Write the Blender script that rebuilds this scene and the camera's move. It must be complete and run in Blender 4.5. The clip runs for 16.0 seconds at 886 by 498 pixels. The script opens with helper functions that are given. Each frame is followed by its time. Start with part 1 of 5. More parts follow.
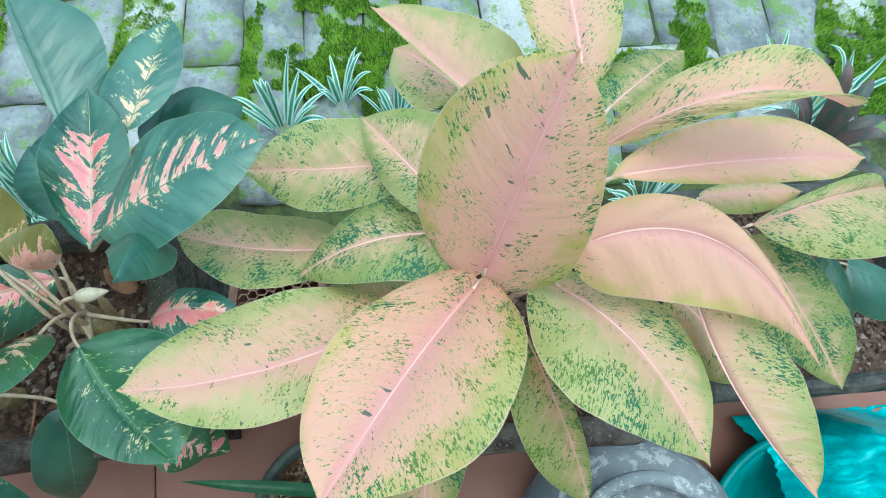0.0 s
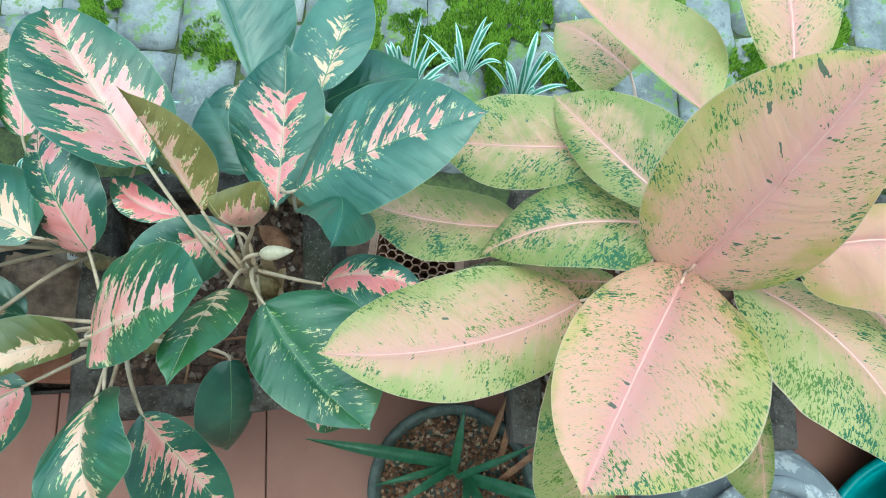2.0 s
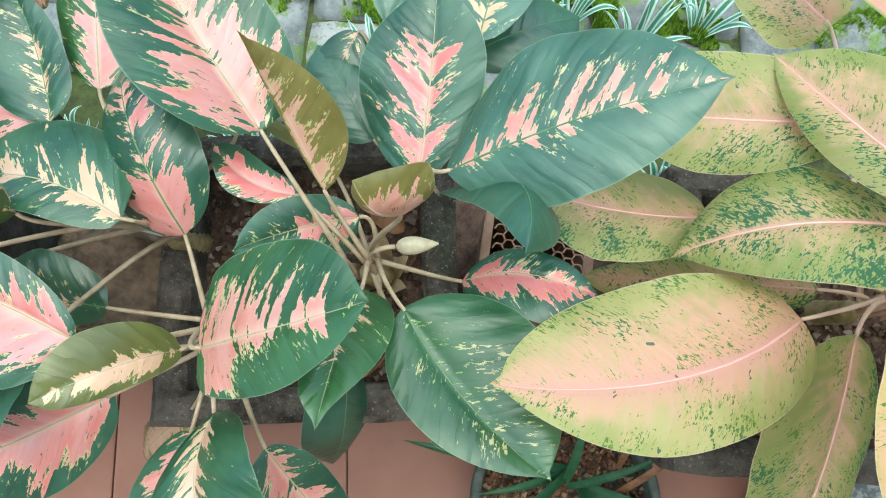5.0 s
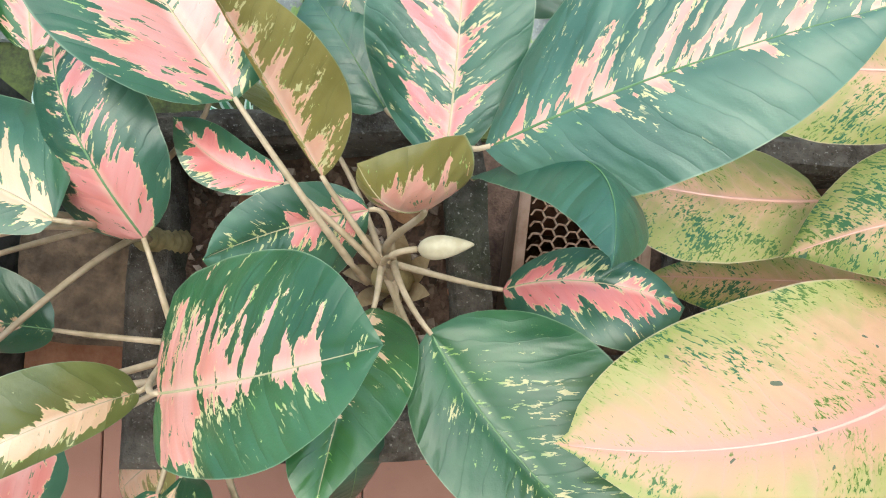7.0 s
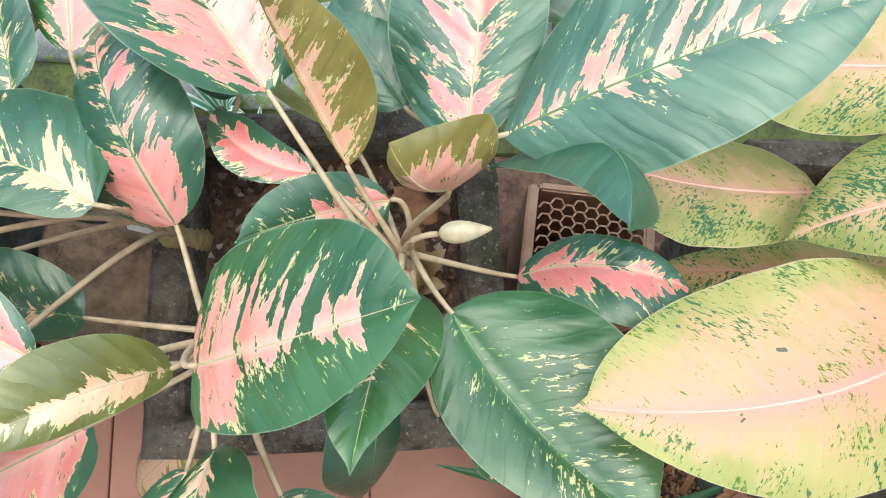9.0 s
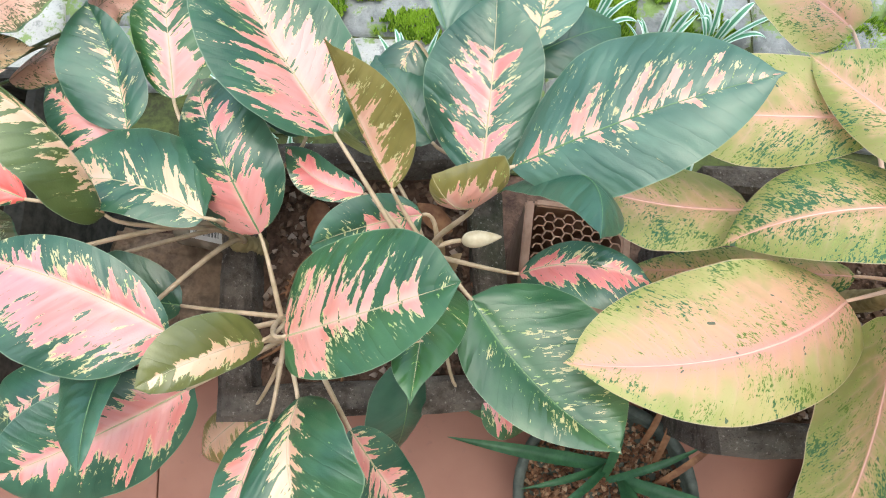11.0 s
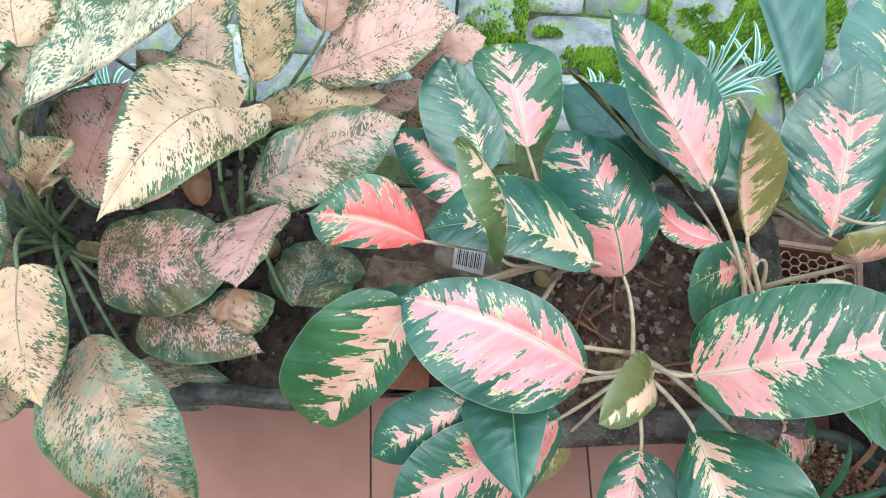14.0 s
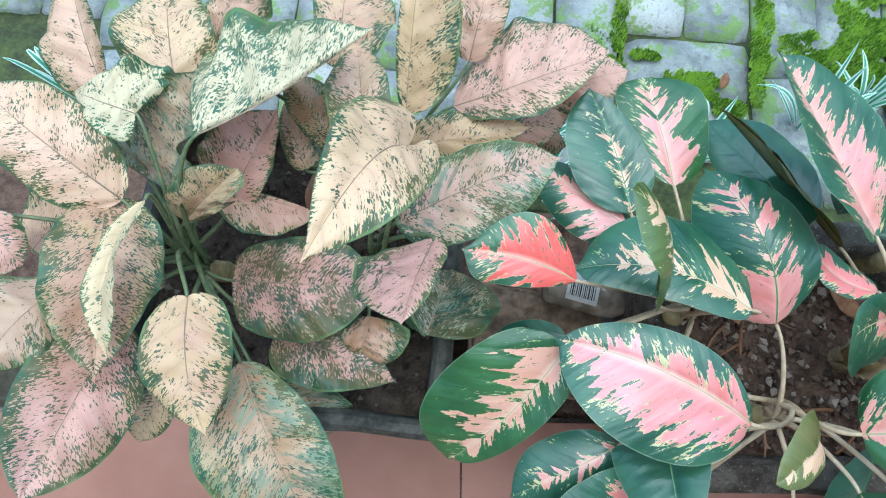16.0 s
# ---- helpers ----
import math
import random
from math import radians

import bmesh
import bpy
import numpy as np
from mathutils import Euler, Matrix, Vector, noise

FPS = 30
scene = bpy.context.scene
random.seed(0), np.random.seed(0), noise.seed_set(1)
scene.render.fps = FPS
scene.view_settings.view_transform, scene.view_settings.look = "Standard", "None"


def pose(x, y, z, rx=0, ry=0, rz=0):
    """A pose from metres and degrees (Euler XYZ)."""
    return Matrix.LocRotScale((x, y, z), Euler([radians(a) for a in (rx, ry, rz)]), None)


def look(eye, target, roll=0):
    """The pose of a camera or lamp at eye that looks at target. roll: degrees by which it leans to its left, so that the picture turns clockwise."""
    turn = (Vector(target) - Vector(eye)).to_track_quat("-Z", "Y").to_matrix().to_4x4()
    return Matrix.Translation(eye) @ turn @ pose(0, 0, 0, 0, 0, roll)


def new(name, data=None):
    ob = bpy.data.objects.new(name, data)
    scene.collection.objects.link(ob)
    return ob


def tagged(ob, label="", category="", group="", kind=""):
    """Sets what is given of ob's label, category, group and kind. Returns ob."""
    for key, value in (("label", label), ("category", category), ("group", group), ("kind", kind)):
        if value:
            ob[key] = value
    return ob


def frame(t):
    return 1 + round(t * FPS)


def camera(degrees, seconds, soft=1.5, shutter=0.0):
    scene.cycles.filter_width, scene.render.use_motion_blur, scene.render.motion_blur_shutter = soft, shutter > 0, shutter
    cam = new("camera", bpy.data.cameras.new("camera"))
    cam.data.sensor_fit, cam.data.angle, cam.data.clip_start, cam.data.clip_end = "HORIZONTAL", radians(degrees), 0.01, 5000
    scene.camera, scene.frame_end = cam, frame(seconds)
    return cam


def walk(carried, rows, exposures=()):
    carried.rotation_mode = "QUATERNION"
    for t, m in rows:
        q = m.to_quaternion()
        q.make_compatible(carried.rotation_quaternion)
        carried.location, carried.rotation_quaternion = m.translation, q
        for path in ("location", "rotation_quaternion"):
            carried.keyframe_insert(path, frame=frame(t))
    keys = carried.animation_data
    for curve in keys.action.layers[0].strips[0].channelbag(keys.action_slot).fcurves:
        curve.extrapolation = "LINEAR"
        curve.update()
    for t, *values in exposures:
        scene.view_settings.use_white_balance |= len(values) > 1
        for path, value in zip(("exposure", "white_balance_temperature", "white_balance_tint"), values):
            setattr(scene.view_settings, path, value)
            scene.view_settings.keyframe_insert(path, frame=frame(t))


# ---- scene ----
cam = camera(69.0, 16.0, soft=1.1)
PATH = [
    (0, (0.01, 0.031, 1.003), (0.044, 0.675, -0.89), 4.1),
    (0.5, (-0.017, 0.034, 0.998), (-0.02, 0.652, -0.904), 1.9),
    (1, (-0.053, 0.036, 0.998), (-0.06, 0.635, -0.91), 2.4),
    (1.5, (-0.087, 0.033, 0.998), (-0.117, 0.622, -0.913), 1.7),
    (2, (-0.129, 0.033, 0.995), (-0.173, 0.587, -0.926), 1.9),
    (2.5, (-0.167, 0.029, 0.99), (-0.207, 0.599, -0.927), 3.7),
    (3, (-0.198, 0.033, 0.982), (-0.239, 0.594, -0.937), 4.1),
    (3.5, (-0.221, 0.041, 0.969), (-0.29, 0.59, -0.953), 1.6),
    (4, (-0.238, 0.05, 0.947), (-0.311, 0.578, -0.981), 1.0),
    (4.2, (-0.243, 0.054, 0.934), (-0.314, 0.558, -1.001), 0.8),
    (6.3, (-0.261, 0.112, 0.826), (-0.353, 0.417, -1.149), -8.9),
    (6.5, (-0.266, 0.107, 0.81), (-0.351, 0.45, -1.158), -5.7),
    (7, (-0.27, 0.113, 0.79), (-0.37, 0.437, -1.181), -9.7),
    (7.5, (-0.274, 0.11, 0.762), (-0.341, 0.454, -1.207), -3.5),
    (8, (-0.278, 0.11, 0.746), (-0.358, 0.466, -1.22), -5.5),
    (8.5, (-0.279, 0.101, 0.763), (-0.36, 0.495, -1.197), -5.1),
    (9, (-0.28, 0.083, 0.804), (-0.374, 0.501, -1.15), -5.4),
    (9.2, (-0.284, 0.091, 0.824), (-0.377, 0.458, -1.14), -7.0),
    (11.5, (-0.306, 0.038, 0.923), (-0.373, 0.515, -1.019), -0.6),
    (12, (-0.343, 0.034, 0.924), (-0.425, 0.516, -1.015), -1.3),
    (12.5, (-0.41, 0.039, 0.925), (-0.488, 0.524, -1.013), 0.5),
    (13, (-0.474, 0.047, 0.922), (-0.538, 0.505, -1.024), 2.6),
    (13.5, (-0.544, 0.034, 0.943), (-0.526, 0.521, -0.997), 11.7),
    (14, (-0.596, 0.025, 0.961), (-0.629, 0.513, -0.978), 4.6),
    (14.5, (-0.638, 0.023, 0.953), (-0.692, 0.538, -0.979), 3.2),
    (15, (-0.665, 0.03, 0.953), (-0.699, 0.506, -0.99), 5.8),
    (15.5, (-0.68, 0.022, 0.951), (-0.727, 0.507, -0.989), 4.4),
    (16, (-0.696, 0.035, 0.961), (-0.817, 0.521, -0.975), -3.0),
]
walk(cam, [(t, look(eye, target, roll)) for t, eye, target, roll in PATH], [(0, 0.90, 5250, -15), (2.5, 0.96, 5350, -18), (3.5, 0.97, 5600, -15), (6.5, 1.08, 6400, -4), (9, 1.27, 6500, -1), (12, 1.10, 6550, 4), (13, 1.16, 6350, 0), (13.5, 1.14, 5950, -1), (16, 0.98, 5250, -7)])

# ---- light ----
world = bpy.data.worlds.new("overcast_sky")
scene.world = world
world.use_nodes = True
wn = world.node_tree.nodes
sky = wn.new("ShaderNodeTexSky")
sky.sky_type = "NISHITA"
sky.sun_disc = False
sky.sun_elevation, sky.sun_rotation = radians(86), radians(26)
sky.air_density, sky.dust_density, sky.ozone_density = 1.0, 3.0, 1.0
wn["Background"].inputs["Strength"].default_value = 0.15
world.node_tree.links.new(sky.outputs[0], wn["Background"].inputs["Color"])
sun = new("sun", bpy.data.lights.new("sun", "SUN"))
sun.data.energy, sun.data.angle, sun.data.color = 1.5, radians(110), (1.0, 0.97, 0.93)
sun.matrix_world = look((0.1, 0.2, 3.6), (0, 0, 0))

# ---- materials ----


class Nodes:
    """Short hand for building a node material."""

    def __init__(self, name):
        self.mat = bpy.data.materials.new(name)
        self.mat.use_nodes = True
        self.tree = self.mat.node_tree
        self.bsdf = self.tree.nodes["Principled BSDF"]
        self.out = self.tree.nodes["Material Output"]

    def put(self, node, key, value):
        if value is None:
            return
        if isinstance(value, bpy.types.NodeSocket):
            self.tree.links.new(value, node.inputs[key])
        else:
            node.inputs[key].default_value = value

    def add(self, kind, **inputs):
        node = self.tree.nodes.new(kind)
        for key, value in inputs.items():
            self.put(node, key.replace("_", " "), value)
        return node

    def math(self, op, a, b=None, c=None, clamp=False):
        node = self.tree.nodes.new("ShaderNodeMath")
        node.operation, node.use_clamp = op, clamp
        for i, value in enumerate((a, b, c)):
            self.put(node, i, value)
        return node.outputs[0]

    def step(self, value, low, high):
        node = self.tree.nodes.new("ShaderNodeMapRange")
        node.interpolation_type = "SMOOTHSTEP"
        for i, v in enumerate((value, low, high)):
            self.put(node, i, v)
        return node.outputs[0]

    def mix(self, fac, a, b, blend="MIX"):
        node = self.tree.nodes.new("ShaderNodeMix")
        node.data_type, node.blend_type = "RGBA", blend
        for key, value in ((0, fac), (6, a), (7, b)):
            if isinstance(value, tuple) and len(value) == 3:
                value = (*value, 1)
            self.put(node, key, value)
        return node.outputs[2]

    def noise(self, vector, scale, detail=3.0, rough=0.55, distort=0.0):
        node = self.add("ShaderNodeTexNoise", Scale=scale, Detail=detail, Roughness=rough, Distortion=distort)
        if vector is not None:
            self.put(node, "Vector", vector)
        return node.outputs[0]

    def attr(self, name):
        node = self.tree.nodes.new("ShaderNodeAttribute")
        node.attribute_name = name
        return node

    def split(self, vector):
        node = self.tree.nodes.new("ShaderNodeSeparateXYZ")
        self.put(node, 0, vector)
        return node.outputs

    def join(self, x, y, z):
        node = self.tree.nodes.new("ShaderNodeCombineXYZ")
        for i, v in enumerate((x, y, z)):
            self.put(node, i, v)
        return node.outputs[0]

    def bump(self, height, strength=0.3, distance=0.002):
        node = self.add("ShaderNodeBump", Strength=strength, Distance=distance, Height=height)
        self.put(self.bsdf, "Normal", node.outputs[0])

    def coords(self, kind="Object"):
        return self.tree.nodes.new("ShaderNodeTexCoord").outputs[kind]

    def random(self):
        return self.tree.nodes.new("ShaderNodeObjectInfo").outputs["Random"]

    def done(self, color, rough=0.5, metallic=0.0, specular=0.5, translucent=0.0):
        self.put(self.bsdf, "Base Color", color if not isinstance(color, tuple) else (*color, 1))
        self.put(self.bsdf, "Roughness", rough)
        self.put(self.bsdf, "Metallic", metallic)
        self.put(self.bsdf, "Specular IOR Level", specular)
        if translucent:
            back = self.add("ShaderNodeBsdfTranslucent")
            self.put(back, "Color", color if not isinstance(color, tuple) else (*color, 1))
            blend = self.add("ShaderNodeMixShader", Fac=translucent)
            self.tree.links.new(self.bsdf.outputs[0], blend.inputs[1])
            self.tree.links.new(back.outputs[0], blend.inputs[2])
            self.tree.links.new(blend.outputs[0], self.out.inputs[0])
        return self.mat


def leaf_base(name):
    """Node set-up shared by the leaf paints: along (0 to 1), across (0 at the midrib, 1 at the rim), three amounts, streaks that follow the side veins."""
    n = Nodes(name)
    s, v, seed = n.split(n.attr("leaf_uv").outputs["Vector"])
    xm, ym, n.tone = n.split(n.attr("leaf_metres").outputs["Vector"])
    par = n.split(n.attr("leaf_amounts").outputs["Vector"])
    av = n.math("ABSOLUTE", v)
    n.patch = n.split(n.attr("leaf_patches").outputs["Vector"])[0]
    side = n.math("SUBTRACT", xm, n.math("MULTIPLY", n.math("ABSOLUTE", ym), 0.75))
    far = n.math("MULTIPLY", seed, 37.0)
    return n, s, v, av, xm, ym, side, far, par


def leaf_relief(n, side, av, xm, ym, far, color_depth=None):
    vein = n.math("SINE", n.math("MULTIPLY", n.math("ADD", side, n.math("MULTIPLY", n.noise(n.join(xm, ym, far), 18.0), 0.026)), 225.0))
    vein = n.math("POWER", n.math("ABSOLUTE", vein), 0.35)
    wide = n.noise(n.join(n.math("MULTIPLY", side, 60.0), n.math("MULTIPLY", ym, 25.0), far), 1.0, 2.0)
    fine = n.noise(n.join(xm, ym, far), 900.0, 2.0)
    height = n.math("ADD", n.math("MULTIPLY", vein, 0.13), n.math("ADD", n.math("MULTIPLY", wide, 1.3), n.math("MULTIPLY", fine, 0.05)))
    n.bump(height, 0.65, 0.0028)
    return vein


def streaks(n, side, ym, far, f_side, f_along, detail=4.0, offset=0.0, distort=0.0):
    return n.noise(n.join(n.math("MULTIPLY", side, f_side), n.math("MULTIPLY", ym, f_along), n.math("ADD", far, offset)), 1.0, detail, 0.6, distort)


def dark_leaf():
    n, s, v, av, xm, ym, side, far, par = leaf_base("dark_green_pink_leaf")
    cover, cream, reach = par
    vein = leaf_relief(n, side, av, xm, ym, far)
    wob = streaks(n, side, ym, far, 105.0, 28.0, 1.0, 0.0, 0.5)
    big = streaks(n, side, ym, far, 40.0, 16.0, 2.0, 5.0)
    mid = streaks(n, side, ym, far, 215.0, 75.0, 1.5, 15.0, 0.7)
    rag = streaks(n, side, ym, far, 620.0, 300.0, 3.0, 9.0, 0.5)
    fall = n.math("POWER", n.math("MAXIMUM", n.math("SUBTRACT", 1.0, n.math("DIVIDE", s, n.math("MAXIMUM", reach, 0.05))), 0.0), 0.55)
    edge = n.math("MULTIPLY", n.math("MULTIPLY", cover, 1.15), fall)
    waves = n.math("ADD", n.math("MULTIPLY", n.math("SUBTRACT", wob, 0.5), 2.1), n.math("MULTIPLY", n.math("SUBTRACT", big, 0.5), 1.2))
    waves = n.math("ADD", waves, n.math("ADD", n.math("MULTIPLY", n.math("SUBTRACT", mid, 0.5), 1.35), n.math("MULTIPLY", n.math("SUBTRACT", rag, 0.5), 0.60)))
    field = n.math("SUBTRACT", n.math("ADD", n.math("ADD", edge, n.math("MULTIPLY", n.patch, 1.25)), waves), av)
    here = n.step(n.math("ADD", edge, n.math("MAXIMUM", n.patch, 0.0)), 0.012, 0.02)
    mask = n.math("MULTIPLY", n.step(field, -0.012, 0.012), here)
    tone = n.noise(n.join(xm, ym, far), 22.0, 3.0)
    green = n.mix(n.step(tone, 0.3, 0.75), (0.016, 0.072, 0.041), (0.052, 0.146, 0.086))
    green = n.mix(n.step(n.tone, 0.0, -1.0), green, n.mix(n.step(tone, 0.3, 0.75), (0.085, 0.180, 0.130), (0.155, 0.270, 0.200)))
    green = n.mix(n.step(n.tone, 0.0, 0.6), green, n.mix(n.step(tone, 0.3, 0.75), (0.018, 0.080, 0.023), (0.050, 0.145, 0.040)))
    green = n.mix(n.step(n.tone, 0.6, 1.0), green, n.mix(n.step(tone, 0.3, 0.75), (0.17, 0.145, 0.030), (0.28, 0.235, 0.070)))
    green = n.mix(n.math("MULTIPLY", n.math("SUBTRACT", 1.0, vein), 0.12), green, (0.008, 0.04, 0.02))
    # yellow-green flecks in clusters close to the pink
    fl = streaks(n, side, ym, far, 480.0, 190.0, 3.0, 11.0, 0.6)
    clump = n.noise(n.join(xm, ym, n.math("ADD", far, 8.0)), 45.0, 2.0)
    near = n.math("MULTIPLY", n.step(field, -0.42, -0.06), 0.075)
    fleck = n.step(n.math("ADD", n.math("ADD", fl, near), n.math("MULTIPLY", n.math("SUBTRACT", clump, 0.5), 0.55)), 0.665, 0.685)
    fleck = n.math("MULTIPLY", n.math("MULTIPLY", fleck, n.step(field, -0.85, -0.30)), n.step(cover, 0.002, 0.010))
    lime = n.mix(n.step(clump, 0.42, 0.62), (0.30, 0.46, 0.13), (0.60, 0.55, 0.28))
    color = n.mix(n.math("MULTIPLY", fleck, 0.9), green, lime)
    pink = n.mix(n.step(streaks(n, side, ym, far, 70.0, 14.0, 3.0, 3.0), 0.35, 0.65), (0.63, 0.185, 0.17), (0.66, 0.285, 0.27))
    pink = n.mix(n.math("MULTIPLY", n.step(n.noise(n.join(xm, ym, n.math("ADD", far, 51.0)), 13.0, 2.0), 0.45, 0.62), 0.5), pink, (0.71, 0.32, 0.345))
    pink = n.mix(n.math("MAXIMUM", cream, 0.0), pink, (0.70, 0.48, 0.29))
    pink = n.mix(n.math("MULTIPLY", n.math("MAXIMUM", n.math("MULTIPLY", cream, -1.0), 0.0), 2.0, None, True), pink, (0.75, 0.12, 0.10))
    pink = n.mix(n.math("MULTIPLY", n.step(av, 0.13, 0.0), 0.5), pink, (0.76, 0.55, 0.42))
    pink = n.mix(n.math("MULTIPLY", n.step(field, 0.11, 0.0), 0.75), pink, (0.74, 0.53, 0.29))
    island = n.step(streaks(n, side, ym, far, 330.0, 120.0, 3.0, 21.0, 0.5), 0.64, 0.655)
    color = n.mix(mask, color, pink)
    color = n.mix(n.math("MULTIPLY", n.math("MULTIPLY", mask, island), n.step(av, 0.1, 0.3)), color, (0.07, 0.15, 0.06))
    color = n.mix(n.math("MULTIPLY", n.step(av, 0.98, 1.0), 0.65), color, (0.26, 0.34, 0.21))
    return n.done(color, n.math("ADD", 0.23, n.math("MULTIPLY", tone, 0.20)), 0.0, 0.8, 0.10)


def peach_leaf():
    n, s, v, av, xm, ym, side, far, par = leaf_base("peach_speckled_leaf")
    pinkness, spots, greenness = par
    vein = leaf_relief(n, side, av, xm, ym, far)
    cloud = n.noise(n.join(xm, ym, far), 16.0, 3.0)
    band = streaks(n, side, ym, far, 60.0, 9.0, 2.0, 2.0)
    rim = n.math("ADD", n.math("ADD", n.math("MULTIPLY", n.math("POWER", av, 1.5), 0.74), n.math("MULTIPLY", greenness, 0.80)), n.math("MULTIPLY", n.math("SUBTRACT", n.math("ADD", n.math("MULTIPLY", cloud, 0.6), n.math("MULTIPLY", band, 0.4)), 0.5), 1.2))
    center = n.mix(pinkness, (0.66, 0.47, 0.255), (0.82, 0.465, 0.325))
    center = n.mix(n.math("MULTIPLY", n.step(av, 0.35, 0.0), pinkness), center, (0.83, 0.41, 0.36))
    green = n.mix(n.step(cloud, 0.35, 0.65), (0.40, 0.42, 0.14), (0.57, 0.53, 0.23))
    green = n.mix(n.math("MULTIPLY", n.step(greenness, 0.5, 0.85), 0.8), green, n.mix(n.step(cloud, 0.35, 0.65), (0.25, 0.30, 0.085), (0.37, 0.36, 0.13)))
    olive = n.mix(n.step(cloud, 0.35, 0.65), (0.50, 0.40, 0.10), (0.62, 0.49, 0.17))
    rim = n.math("ADD", n.math("ADD", rim, n.patch), n.math("MULTIPLY", n.math("SUBTRACT", n.noise(n.join(xm, ym, n.math("ADD", far, 61.0)), 52.0, 3.0), 0.5), 1.0))
    green = n.mix(n.step(n.math("ADD", greenness, n.math("MULTIPLY", n.patch, 0.5)), 0.05, 0.40), olive, green)
    color = n.mix(n.step(rim, 0.45, 1.05), center, green)
    color = n.mix(n.math("MULTIPLY", n.step(n.math("ADD", av, n.math("MULTIPLY", s, 0.05)), 0.12, 0.02), n.math("ADD", 0.25, n.math("MULTIPLY", pinkness, 0.55))), color, (0.80, 0.41, 0.37))
    color = n.mix(n.math("MULTIPLY", n.math("MULTIPLY", n.math("SUBTRACT", 1.0, vein), n.step(av, 1.0, 0.3)), 0.55), color, (0.78, 0.47, 0.39))
    f1 = streaks(n, side, ym, far, 500.0, 310.0, 2.5, 7.0, 0.9)
    patch = n.noise(n.join(xm, ym, n.math("ADD", far, 4.0)), 42.0, 2.0)
    broad = n.noise(n.join(xm, ym, n.math("ADD", far, 34.0)), 15.0, 1.0)
    thick = n.math("ADD", n.math("MULTIPLY", n.math("SUBTRACT", patch, 0.5), 0.56), n.math("MULTIPLY", n.math("SUBTRACT", broad, 0.5), 0.25))
    limit = n.math("SUBTRACT", 0.69, n.math("ADD", n.math("MULTIPLY", n.math("ADD", spots, n.patch), 0.13), n.math("ADD", n.math("MULTIPLY", n.math("POWER", av, 3.0), 0.05), thick)))
    over = n.math("SUBTRACT", f1, limit)
    spot = n.math("MULTIPLY", n.step(over, 0.0, 0.022), n.step(av, 0.02, 0.08))
    big = streaks(n, side, ym, far, 150.0, 95.0, 2.0, 15.0, 0.4)
    large = n.math("MULTIPLY", n.step(big, 0.705, 0.715), n.step(spots, 0.02, 0.1))
    dark = n.mix(n.step(broad, 0.42, 0.60), (0.13, 0.22, 0.04), (0.04, 0.155, 0.075))
    halo = n.math("MULTIPLY", n.step(over, -0.11, -0.01), n.step(av, 0.02, 0.12))
    color = n.mix(n.math("MULTIPLY", halo, 0.55), color, (0.36, 0.46, 0.12))
    color = n.mix(n.math("MULTIPLY", spot, 0.95), color, dark)
    color = n.mix(n.math("MULTIPLY", large, 0.85), color, (0.05, 0.13, 0.085))
    color = n.mix(n.math("MULTIPLY", n.step(av, 0.98, 1.0), 0.7), color, (0.70, 0.56, 0.40))
    return n.done(color, 0.42, 0.0, 0.36, 0.38)


